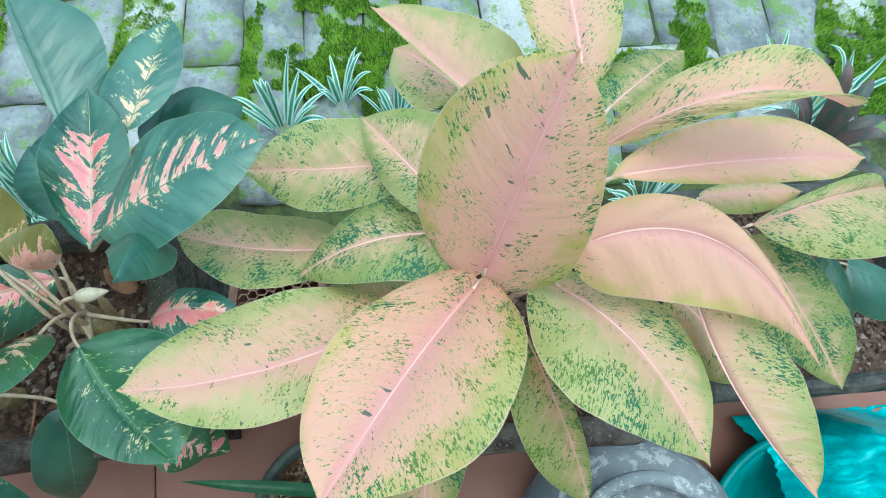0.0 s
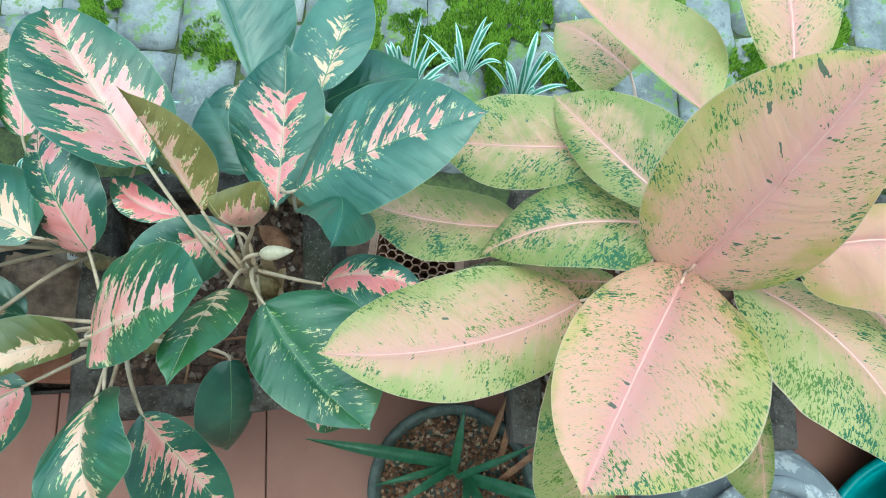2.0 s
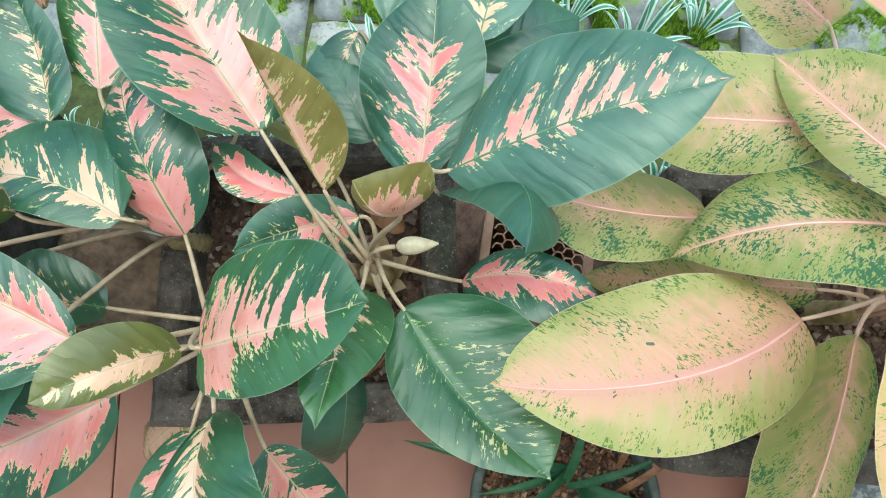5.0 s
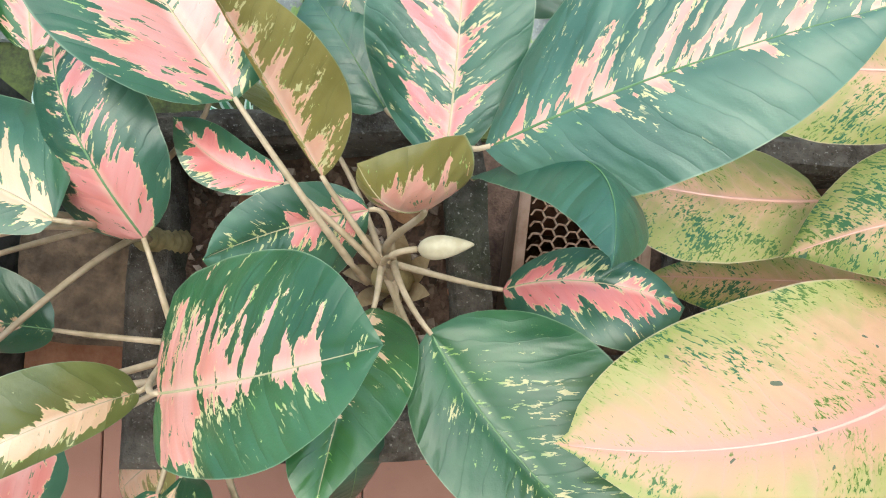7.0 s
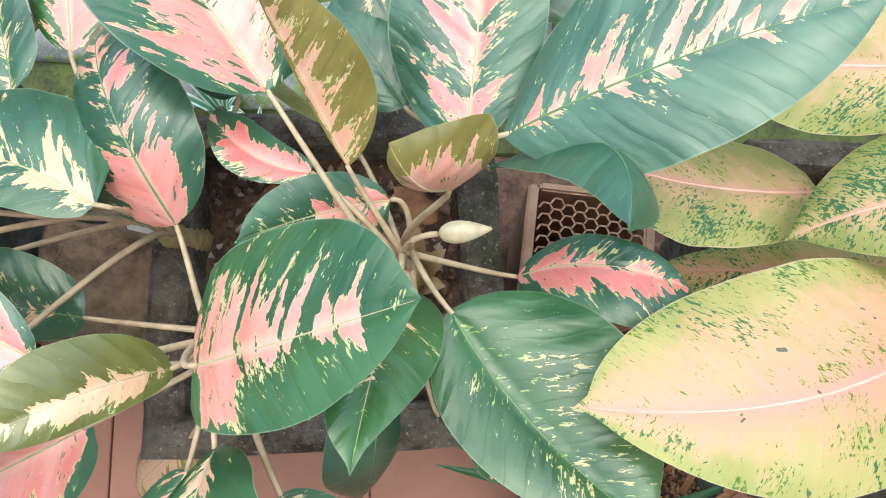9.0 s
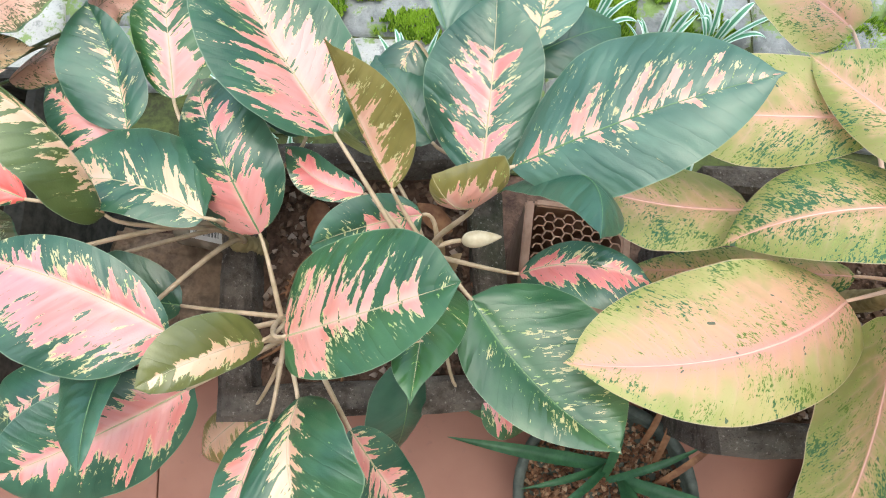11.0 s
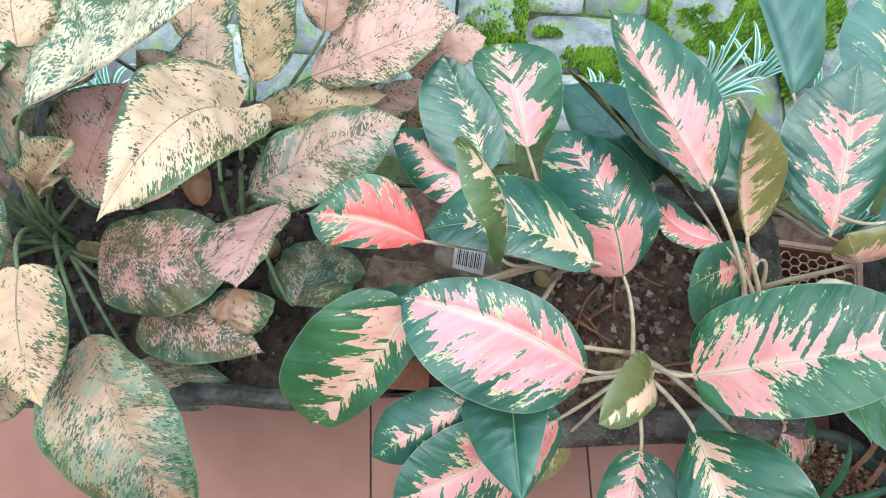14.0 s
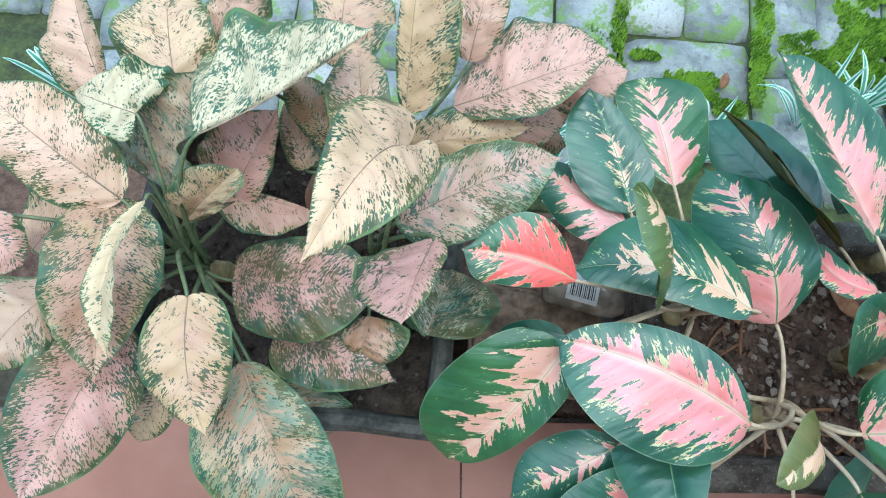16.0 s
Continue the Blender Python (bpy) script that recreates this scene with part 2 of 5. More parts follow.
def mottled_leaf():
    n, s, v, av, xm, ym, side, far, par = leaf_base("cream_mottled_leaf")
    pinkness, greenness, flecks = par
    vein = leaf_relief(n, side, av, xm, ym, far)
    cloud = n.noise(n.join(xm, ym, far), 24.0, 4.0, 0.65)
    hue = n.noise(n.join(xm, ym, n.math("ADD", far, 24.0)), 26.0, 3.0)
    base = n.mix(n.step(n.math("ADD", pinkness, n.math("MULTIPLY", n.math("SUBTRACT", hue, 0.5), 1.2)), 0.10, 0.80), (0.57, 0.395, 0.22), (0.57, 0.315, 0.26))
    base = n.mix(n.math("MULTIPLY", n.step(pinkness, 0.08, 0.0), 0.9), base, (0.74, 0.74, 0.53))
    base = n.mix(n.math("MULTIPLY", n.math("MULTIPLY", n.step(hue, 0.48, 0.62), greenness, None, True), 0.9), base, (0.42, 0.25, 0.13))
    base = n.mix(n.math("MULTIPLY", n.step(greenness, 0.3, 0.9), 0.7), base, n.mix(n.step(cloud, 0.42, 0.58), (0.40, 0.31, 0.20), (0.46, 0.30, 0.235)))
    base = n.mix(n.math("MULTIPLY", n.tone, n.step(hue, 0.35, 0.55), None, True), base, (0.36, 0.20, 0.10))
    base = n.mix(n.step(n.tone, 0.0, -1.0), base, (0.80, 0.565, 0.37))
    # grey-green cast that follows the side veins on the darker leaves
    bands = streaks(n, side, ym, far, 190.0, 50.0, 3.0, 17.0, 0.6)
    cast = n.math("ADD", n.math("MULTIPLY", n.math("POWER", av, 1.6), 0.30), n.math("ADD", n.math("MULTIPLY", n.math("SUBTRACT", cloud, 0.5), 1.3), n.math("ADD", n.math("MULTIPLY", greenness, 0.62), n.math("MULTIPLY", n.math("SUBTRACT", bands, 0.5), 1.3))))
    cast = n.math("ADD", cast, n.patch)
    shade = n.mix(n.step(hue, 0.40, 0.60), (0.085, 0.17, 0.11), (0.23, 0.29, 0.19))
    color = n.mix(n.math("MULTIPLY", n.step(cast, 0.55, 0.75), 0.85), base, shade)
    # crisp dark slivers, crowded towards the rim
    f1 = streaks(n, side, ym, far, 620.0, 310.0, 2.5, 7.0, 0.5)
    patch = n.noise(n.join(xm, ym, n.math("ADD", far, 4.0)), 60.0, 3.0)
    crowd = n.math("ADD", n.math("MULTIPLY", flecks, 0.11), n.math("ADD", n.math("MULTIPLY", n.math("POWER", av, 3.5), 0.20), n.math("MULTIPLY", n.math("SUBTRACT", patch, 0.5), 0.66)))
    over = n.math("SUBTRACT", f1, n.math("SUBTRACT", 0.668, crowd))
    halo = n.math("MULTIPLY", n.step(over, -0.05, 0.0), n.step(av, 0.45, 0.9))
    color = n.mix(n.math("MULTIPLY", halo, 0.55), color, (0.38, 0.50, 0.15))
    dark = n.mix(n.step(hue, 0.42, 0.58), (0.022, 0.075, 0.042), (0.075, 0.085, 0.032))
    dark = n.mix(n.step(pinkness, 0.08, 0.0), dark, (0.03, 0.15, 0.085))
    color = n.mix(n.math("MULTIPLY", n.step(over, 0.0, 0.014), 0.95), color, dark)
    # green rim with a ragged inner border
    edge = n.math("ADD", av, n.math("MULTIPLY", n.math("SUBTRACT", patch, 0.5), 0.16))
    color = n.mix(n.math("MULTIPLY", n.step(edge, 0.945, 0.975), 0.85), color, n.mix(n.step(cloud, 0.45, 0.58), (0.035, 0.11, 0.055), (0.13, 0.22, 0.07)))
    color = n.mix(n.math("MULTIPLY", n.math("SUBTRACT", 1.0, vein), 0.38), color, (0.33, 0.22, 0.13))
    return n.done(color, 0.40, 0.0, 0.45, 0.14)


def simple(name, low, high, scale=30.0, rough=0.6, relief=0.3, distance=0.002, fine=180.0, specular=0.4, translucent=0.0, metallic=0.0):
    n = Nodes(name)
    c = n.coords()
    a = n.noise(c, scale, 5.0, 0.6)
    b = n.noise(c, fine, 3.0)
    mixed = n.math("ADD", n.math("MULTIPLY", a, 0.7), n.math("MULTIPLY", b, 0.3))
    n.bump(mixed, relief, distance)
    shade = n.mix(n.step(mixed, 0.32, 0.68), low, high)
    shade = n.mix(n.math("MULTIPLY", n.random(), 0.18), shade, low)
    return n.done(shade, rough, metallic, specular, translucent)


LEAF_PAINT = {"dark": dark_leaf(), "peach": peach_leaf(), "mott": mottled_leaf()}
PETIOLE = {
    "dark": simple("pale_petiole", (0.36, 0.28, 0.17), (0.57, 0.44, 0.31), 60, 0.45, 0.15, 0.0005),
    "peach": simple("pink_petiole", (0.62, 0.42, 0.30), (0.76, 0.55, 0.45), 60, 0.45, 0.15, 0.0005),
    "mott": simple("green_petiole", (0.065, 0.11, 0.045), (0.19, 0.21, 0.11), 60, 0.45, 0.15, 0.0005),
}
MIDRIB = {
    "dark": simple("pale_midrib", (0.34, 0.36, 0.18), (0.60, 0.44, 0.32), 60, 0.45, 0.1, 0.0004),
    "peach": simple("pink_midrib", (0.74, 0.41, 0.34), (0.79, 0.50, 0.42), 60, 0.45, 0.1, 0.0004),
    "mott": simple("dull_midrib", (0.16, 0.13, 0.08), (0.40, 0.27, 0.19), 60, 0.45, 0.1, 0.0004),
    "plain": simple("green_midrib", (0.10, 0.20, 0.08), (0.18, 0.30, 0.14), 60, 0.45, 0.1, 0.0004),
}
CANE = simple("ringed_cane", (0.22, 0.16, 0.07), (0.42, 0.33, 0.16), 80, 0.7, 0.5, 0.001)
SPATHE = simple("cream_spathe", (0.50, 0.42, 0.27), (0.72, 0.66, 0.50), 50, 0.4, 0.1, 0.0005, translucent=0.1)
BLACK_POT = simple("black_nursery_plastic", (0.020, 0.021, 0.018), (0.115, 0.108, 0.092), 42, 0.75, 0.6, 0.003)
# darker copy of SOIL: the shade between leaves is put into its colour
SHADED_SOIL = simple("shaded_soil", (0.018, 0.013, 0.010), (0.075, 0.055, 0.040), 60, 0.95, 1.0, 0.006, 300)
SOIL = simple("potting_soil", (0.050, 0.027, 0.019), (0.155, 0.095, 0.066), 60, 0.95, 1.0, 0.006, 300)


def grit_material(name, dark, mid, pale):
    n = Nodes(name)
    pick = n.tree.nodes.new("ShaderNodeNewGeometry").outputs["Random Per Island"]
    color = n.mix(n.step(pick, 0.0, 0.7), dark, mid)
    color = n.mix(n.step(pick, 0.72, 0.92), color, pale)
    c = n.coords()
    color = n.mix(n.math("MULTIPLY", n.noise(c, 300.0, 3.0), 0.4), color, dark)
    return n.done(color, 0.85, 0.0, 0.35)


def pot_cement():
    n = Nodes("weathered_cement")
    c = n.coords()
    big, mid, fine = n.noise(c, 11.0, 4.0), n.noise(c, 45.0, 5.0, 0.7), n.noise(c, 330.0, 4.0, 0.7)
    color = n.mix(n.step(mid, 0.35, 0.65), (0.055, 0.042, 0.033), (0.155, 0.130, 0.108))
    color = n.mix(n.math("MULTIPLY", n.step(big, 0.50, 0.68), 0.6), color, (0.21, 0.19, 0.165))
    color = n.mix(n.math("MULTIPLY", n.step(big, 0.42, 0.30), 0.55), color, (0.045, 0.060, 0.030))
    color = n.mix(n.math("MULTIPLY", n.step(fine, 0.60, 0.66), 0.7), color, (0.40, 0.37, 0.33))
    color = n.mix(n.math("MULTIPLY", n.step(fine, 0.40, 0.34), 0.7), color, (0.030, 0.024, 0.018))
    n.bump(n.math("ADD", fine, n.math("MULTIPLY", mid, 2.0)), 0.9, 0.004)
    return n.done(color, 0.92, 0.0, 0.3)


GRIT = grit_material("soil_grit", (0.050, 0.033, 0.024), (0.21, 0.135, 0.095), (0.42, 0.34, 0.28))
# grit darkened the same way, shade painted into all three colours
SHADED_GRIT = grit_material("shaded_grit", (0.020, 0.014, 0.010), (0.075, 0.052, 0.038), (0.19, 0.15, 0.12))
TAN_GRAVEL = grit_material("tan_gravel", (0.065, 0.027, 0.013), (0.21, 0.105, 0.055), (0.36, 0.25, 0.16))
CEMENT = pot_cement()
GROUND = simple("damp_ground", (0.035, 0.030, 0.020), (0.11, 0.10, 0.07), 12, 0.95, 0.8, 0.01, 90)
BLOCK = simple("brown_rubble", (0.10, 0.068, 0.048), (0.40, 0.28, 0.19), 26, 0.95, 1.0, 0.012, 90)
HEX = simple("terracotta_plastic", (0.30, 0.17, 0.11), (0.46, 0.30, 0.22), 40, 0.6, 0.2, 0.001)
STRAP = simple("dark_strap_leaf", (0.018, 0.07, 0.03), (0.05, 0.14, 0.06), 40, 0.4, 0.2, 0.001)
RIM_POT = simple("grey_green_pot", (0.03, 0.04, 0.033), (0.10, 0.12, 0.10), 30, 0.6, 0.4, 0.001)


def scuffed_grey():
    n = Nodes("scuffed_grey_glaze")
    c = n.coords()
    big, wear, fine = n.noise(c, 9.0, 4.0), n.noise(c, 38.0, 6.0, 0.75, 0.4), n.noise(c, 260.0, 4.0, 0.7)
    color = n.mix(n.step(big, 0.35, 0.65), (0.17, 0.185, 0.20), (0.27, 0.285, 0.30))
    color = n.mix(n.math("MULTIPLY", n.step(n.math("ADD", wear, n.math("MULTIPLY", fine, 0.2)), 0.63, 0.70), 0.75), color, (0.58, 0.58, 0.57))
    color = n.mix(n.math("MULTIPLY", n.step(wear, 0.36, 0.28), 0.7), color, (0.07, 0.08, 0.055))
    n.bump(n.math("ADD", wear, n.math("MULTIPLY", fine, 0.5)), 0.5, 0.002)
    return n.done(color, 0.6, 0.0, 0.4)


SCUFFED = scuffed_grey()
TEAL = simple("teal_plastic", (0.0, 0.14, 0.14), (0.005, 0.25, 0.24), 20, 0.35, 0.3, 0.002)
RED_LEAF = simple("dark_red_leaf", (0.025, 0.075, 0.055), (0.15, 0.075, 0.07), 26, 0.4, 0.2, 0.001)
DEAD = simple("dry_leaf", (0.14, 0.055, 0.025), (0.32, 0.17, 0.085), 30, 0.7, 0.4, 0.002)
JOINT = simple("mossy_joint_sand", (0.03, 0.034, 0.018), (0.10, 0.13, 0.035), 20, 0.95, 0.7, 0.004, 160)


def moss_material():
    n = Nodes("bright_moss")
    c = n.coords()
    pick = n.tree.nodes.new("ShaderNodeNewGeometry").outputs["Random Per Island"]
    broad = n.noise(c, 22.0, 4.0, 0.65)
    color = n.mix(n.step(n.math("ADD", broad, n.math("MULTIPLY", n.math("SUBTRACT", pick, 0.5), 0.35)), 0.32, 0.68), (0.11, 0.23, 0.018), (0.42, 0.60, 0.075))
    color = n.mix(n.math("MULTIPLY", n.step(pick, 0.88, 1.0), 0.6), color, (0.50, 0.62, 0.16))
    color = n.mix(n.math("MULTIPLY", n.step(pick, 0.08, 0.0), 0.6), color, (0.10, 0.12, 0.04))
    return n.done(color, 0.95, 0.0, 0.2, 0.1)


MOSS = moss_material()


def tile_material():
    n = Nodes("terracotta_tile")
    c = n.coords()
    a = n.noise(c, 6.0, 4.0)
    b = n.noise(c, 90.0, 4.0)
    color = n.mix(n.step(a, 0.3, 0.7), (0.235, 0.098, 0.064), (0.305, 0.138, 0.094))
    color = n.mix(n.math("MULTIPLY", n.random(), 0.2), color, (0.24, 0.112, 0.082))
    color = n.mix(n.math("MULTIPLY", n.step(b, 0.60, 0.75), 0.6), color, (0.22, 0.105, 0.078))
    n.bump(b, 0.12, 0.001)
    return n.done(color, 0.55, 0.0, 0.4)


def paver_material():
    n = Nodes("weathered_paver")
    c = n.coords()
    pick = n.random()
    shift = n.add("ShaderNodeVectorMath", Vector=c)
    shift.operation = "ADD"
    n.put(shift, 1, n.join(n.math("MULTIPLY", pick, 31.0), n.math("MULTIPLY", pick, 17.0), 0.0))
    c = shift.outputs[0]
    big = n.noise(c, 11.0, 5.0, 0.65)
    fine = n.noise(c, 170.0, 5.0, 0.7)
    wash = n.noise(c, 34.0, 6.0, 0.75)
    color = n.mix(n.step(big, 0.35, 0.65), (0.16, 0.172, 0.172), (0.33, 0.347, 0.345))
    color = n.mix(n.math("MULTIPLY", n.step(wash, 0.52, 0.66), 0.75), color, (0.46, 0.475, 0.47))
    color = n.mix(n.math("MULTIPLY", n.step(pick, 0.84, 0.9), 0.55), color, (0.60, 0.59, 0.55))
    color = n.mix(n.math("MULTIPLY", n.step(wash, 0.46, 0.34), 0.7), color, (0.12, 0.135, 0.13))
    color = n.mix(n.math("MULTIPLY", n.step(fine, 0.60, 0.70), 0.6), color, (0.11, 0.12, 0.12))
    moss = n.noise(c, 17.0, 5.0, 0.75)
    color = n.mix(n.math("MULTIPLY", n.step(n.math("ADD", moss, n.math("MULTIPLY", fine, 0.25)), 0.63, 0.72), 0.85), color, (0.17, 0.27, 0.055))
    n.bump(n.math("ADD", fine, n.math("MULTIPLY", wash, 1.5)), 0.8, 0.003)
    return n.done(color, 0.92, 0.0, 0.3)


def striped_blade():
    n = Nodes("white_edged_blade")
    u, v, seed = n.split(n.attr("leaf_uv").outputs["Vector"])
    av = n.math("ABSOLUTE", v)
    wob = n.noise(n.join(n.math("MULTIPLY", u, 3.0), v, n.math("MULTIPLY", seed, 30.0)), 3.0)
    edge = n.math("ADD", av, n.math("MULTIPLY", n.math("SUBTRACT", wob, 0.5), 0.35))
    color = n.mix(n.step(edge, 0.40, 0.55), (0.10, 0.30, 0.17), (0.66, 0.80, 0.74))
    return n.done(color, 0.45, 0.0, 0.4, 0.15)


TILE, PAVER, STRIPED = tile_material(), paver_material(), striped_blade()

# ---- building helpers ----
ORIGIN = {}


def part(name, verts, faces, material, parent=None, label="", origin=None, smooth=True, attributes=None):
    """One mesh object; verts are given in world metres."""
    verts = np.asarray(verts, float)
    o = np.array(origin if origin is not None else verts.mean(axis=0), float)
    me = bpy.data.meshes.new(name)
    me.from_pydata((verts - o).tolist(), [], [tuple(int(i) for i in f) for f in faces])
    me.materials.append(material)
    if smooth:
        me.polygons.foreach_set("use_smooth", [True] * len(me.polygons))
    for key, rows in (attributes or {}).items():
        me.attributes.new(key, "FLOAT_VECTOR", "POINT").data.foreach_set("vector", np.asarray(rows, np.float32).ravel())
    me.update()
    ob = new(name, me)
    base = np.zeros(3) if parent is None else ORIGIN[parent.name]
    ob.parent = parent
    ob.location = o - base
    ORIGIN[ob.name] = o
    if label:
        tagged(ob, label)
    return ob


def thing(name, at, label, category, group="", kind=""):
    ob = new(name)
    ob.location = at
    ob.empty_display_size = 0.05
    ORIGIN[ob.name] = np.array(at, float)
    return tagged(ob, label, category, group, kind)


def grid_faces(rows, cols, wrap=False):
    out = []
    for i in range(rows - 1):
        for j in range(cols if wrap else cols - 1):
            k = (j + 1) % cols
            out.append((i * cols + j, i * cols + k, (i + 1) * cols + k, (i + 1) * cols + j))
    return out


def bezier(points, count):
    p = np.asarray(points, float)
    t = np.linspace(0, 1, count)[:, None]
    while len(p) > 1 and p.ndim == 2:
        p = np.repeat(p[None], count, axis=0)
    while p.shape[1] > 1:
        p = p[:, :-1] * (1 - t[:, None]) + p[:, 1:] * t[:, None]
    return p[:, 0]


def tube(path, radii, sides=8, flat=1.0):
    """Vertices and faces of a tube along a path, with its ends closed."""
    path = np.asarray(path, float)
    radii = np.broadcast_to(radii, len(path))
    verts = []
    for i, p in enumerate(path):
        d = path[min(i + 1, len(path) - 1)] - path[max(i - 1, 0)]
        d /= np.linalg.norm(d) + 1e-9
        ref = np.array((0, 0, 1.0)) if abs(d[2]) < 0.9 else np.array((0, 1.0, 0))
        a = np.cross(d, ref)
        a /= np.linalg.norm(a)
        b = np.cross(a, d)
        for k in range(sides):
            w = 2 * math.pi * k / sides
            verts.append(p + radii[i] * (math.cos(w) * a + flat * math.sin(w) * b))
    faces = grid_faces(len(path), sides, True)
    faces += [tuple(range(sides))[::-1], tuple(range((len(path) - 1) * sides, len(path) * sides))]
    return np.array(verts), faces


def lathe(profile, at, sides=40, squash=1.0):
    """A turned shape from (radius, height) pairs."""
    verts = [(at[0] + r * math.cos(2 * math.pi * k / sides), at[1] + squash * r * math.sin(2 * math.pi * k / sides), at[2] + h) for r, h in profile for k in range(sides)]
    return np.array(verts), grid_faces(len(profile), sides, True)


def box(x0, x1, y0, y1, z0, z1, bevel=0.004, turn=0.0, centre=(0, 0)):
    """A box with bevelled edges, turned about the vertical through centre."""
    bm = bmesh.new()
    bmesh.ops.create_cube(bm, size=1)
    for v in bm.verts:
        v.co = ((x0 + x1) / 2 + v.co.x * (x1 - x0), (y0 + y1) / 2 + v.co.y * (y1 - y0), (z0 + z1) / 2 + v.co.z * (z1 - z0))
    if bevel:
        bmesh.ops.bevel(bm, geom=bm.edges[:], offset=bevel, segments=2, affect="EDGES")
    verts = np.array([v.co[:] for v in bm.verts])
    bm.verts.index_update()
    faces = [[v.index for v in f.verts] for f in bm.faces]
    bm.free()
    return spin(verts, turn, centre), faces


def spin(verts, degrees, centre=(0, 0)):
    c, s = math.cos(radians(degrees)), math.sin(radians(degrees))
    v = np.array(verts, float)
    x, y = v[:, 0] - centre[0], v[:, 1] - centre[1]
    v[:, 0], v[:, 1] = centre[0] + c * x - s * y, centre[1] + s * x + c * y
    return v


def merge(pieces):
    verts, faces, n = [], [], 0
    for v, f in pieces:
        verts.append(np.asarray(v))
        faces += [tuple(i + n for i in face) for face in f]
        n += len(v)
    return np.concatenate(verts), faces


def rough(verts, amount, scale, seed=0.0):
    """Uneven a surface by smooth noise."""
    out = np.array(verts, float)
    for i, p in enumerate(out):
        out[i] = p + amount * np.array(noise.noise_vector(Vector(p) * scale + Vector((seed, seed, seed))))
    return out


# ---- the aglaonemas ----
CROWN = {}
PLANTS = {
    "peach_crown": (np.array((0.073, 0.189, 0.38)), 0.3, "peach", "aglaonema with large peach-pink leaves speckled green"),
    "right_crown": (np.array((0.326, 0.259, 0.33)), 0.215, "peach", "aglaonema with pale green speckled leaves"),
    "tall_crown": (np.array((-0.326, 0.162, 0.385)), 0.3, "dark", "aglaonema with dark green leaves splashed pink"),
    "front_crown": (np.array((-0.424, 0.091, 0.385)), 0.3, "dark", "aglaonema with rounded dark green and salmon leaves"),
    "side_crown": (np.array((-0.503, 0.170, 0.36)), 0.3, "dark", "aglaonema with glossy green leaves and pink veins"),
    "back_crown": (np.array((-0.306, 0.264, 0.36)), 0.3, "dark", "aglaonema with plain dark green upright leaves"),
    "cream_crown": (np.array((-0.955, 0.129, 0.37)), 0.31, "mott", "aglaonema with cream and pink mottled leaves"),
    "mottled_crown": (np.array((-0.787, 0.160, 0.37)), 0.31, "mott", "aglaonema with peach leaves flecked dark green"),
    "rear_crown": (np.array((-0.797, 0.254, 0.36)), 0.31, "mott", "aglaonema with mottled peach and grey-green leaves"),
}
rng = np.random.default_rng(7)


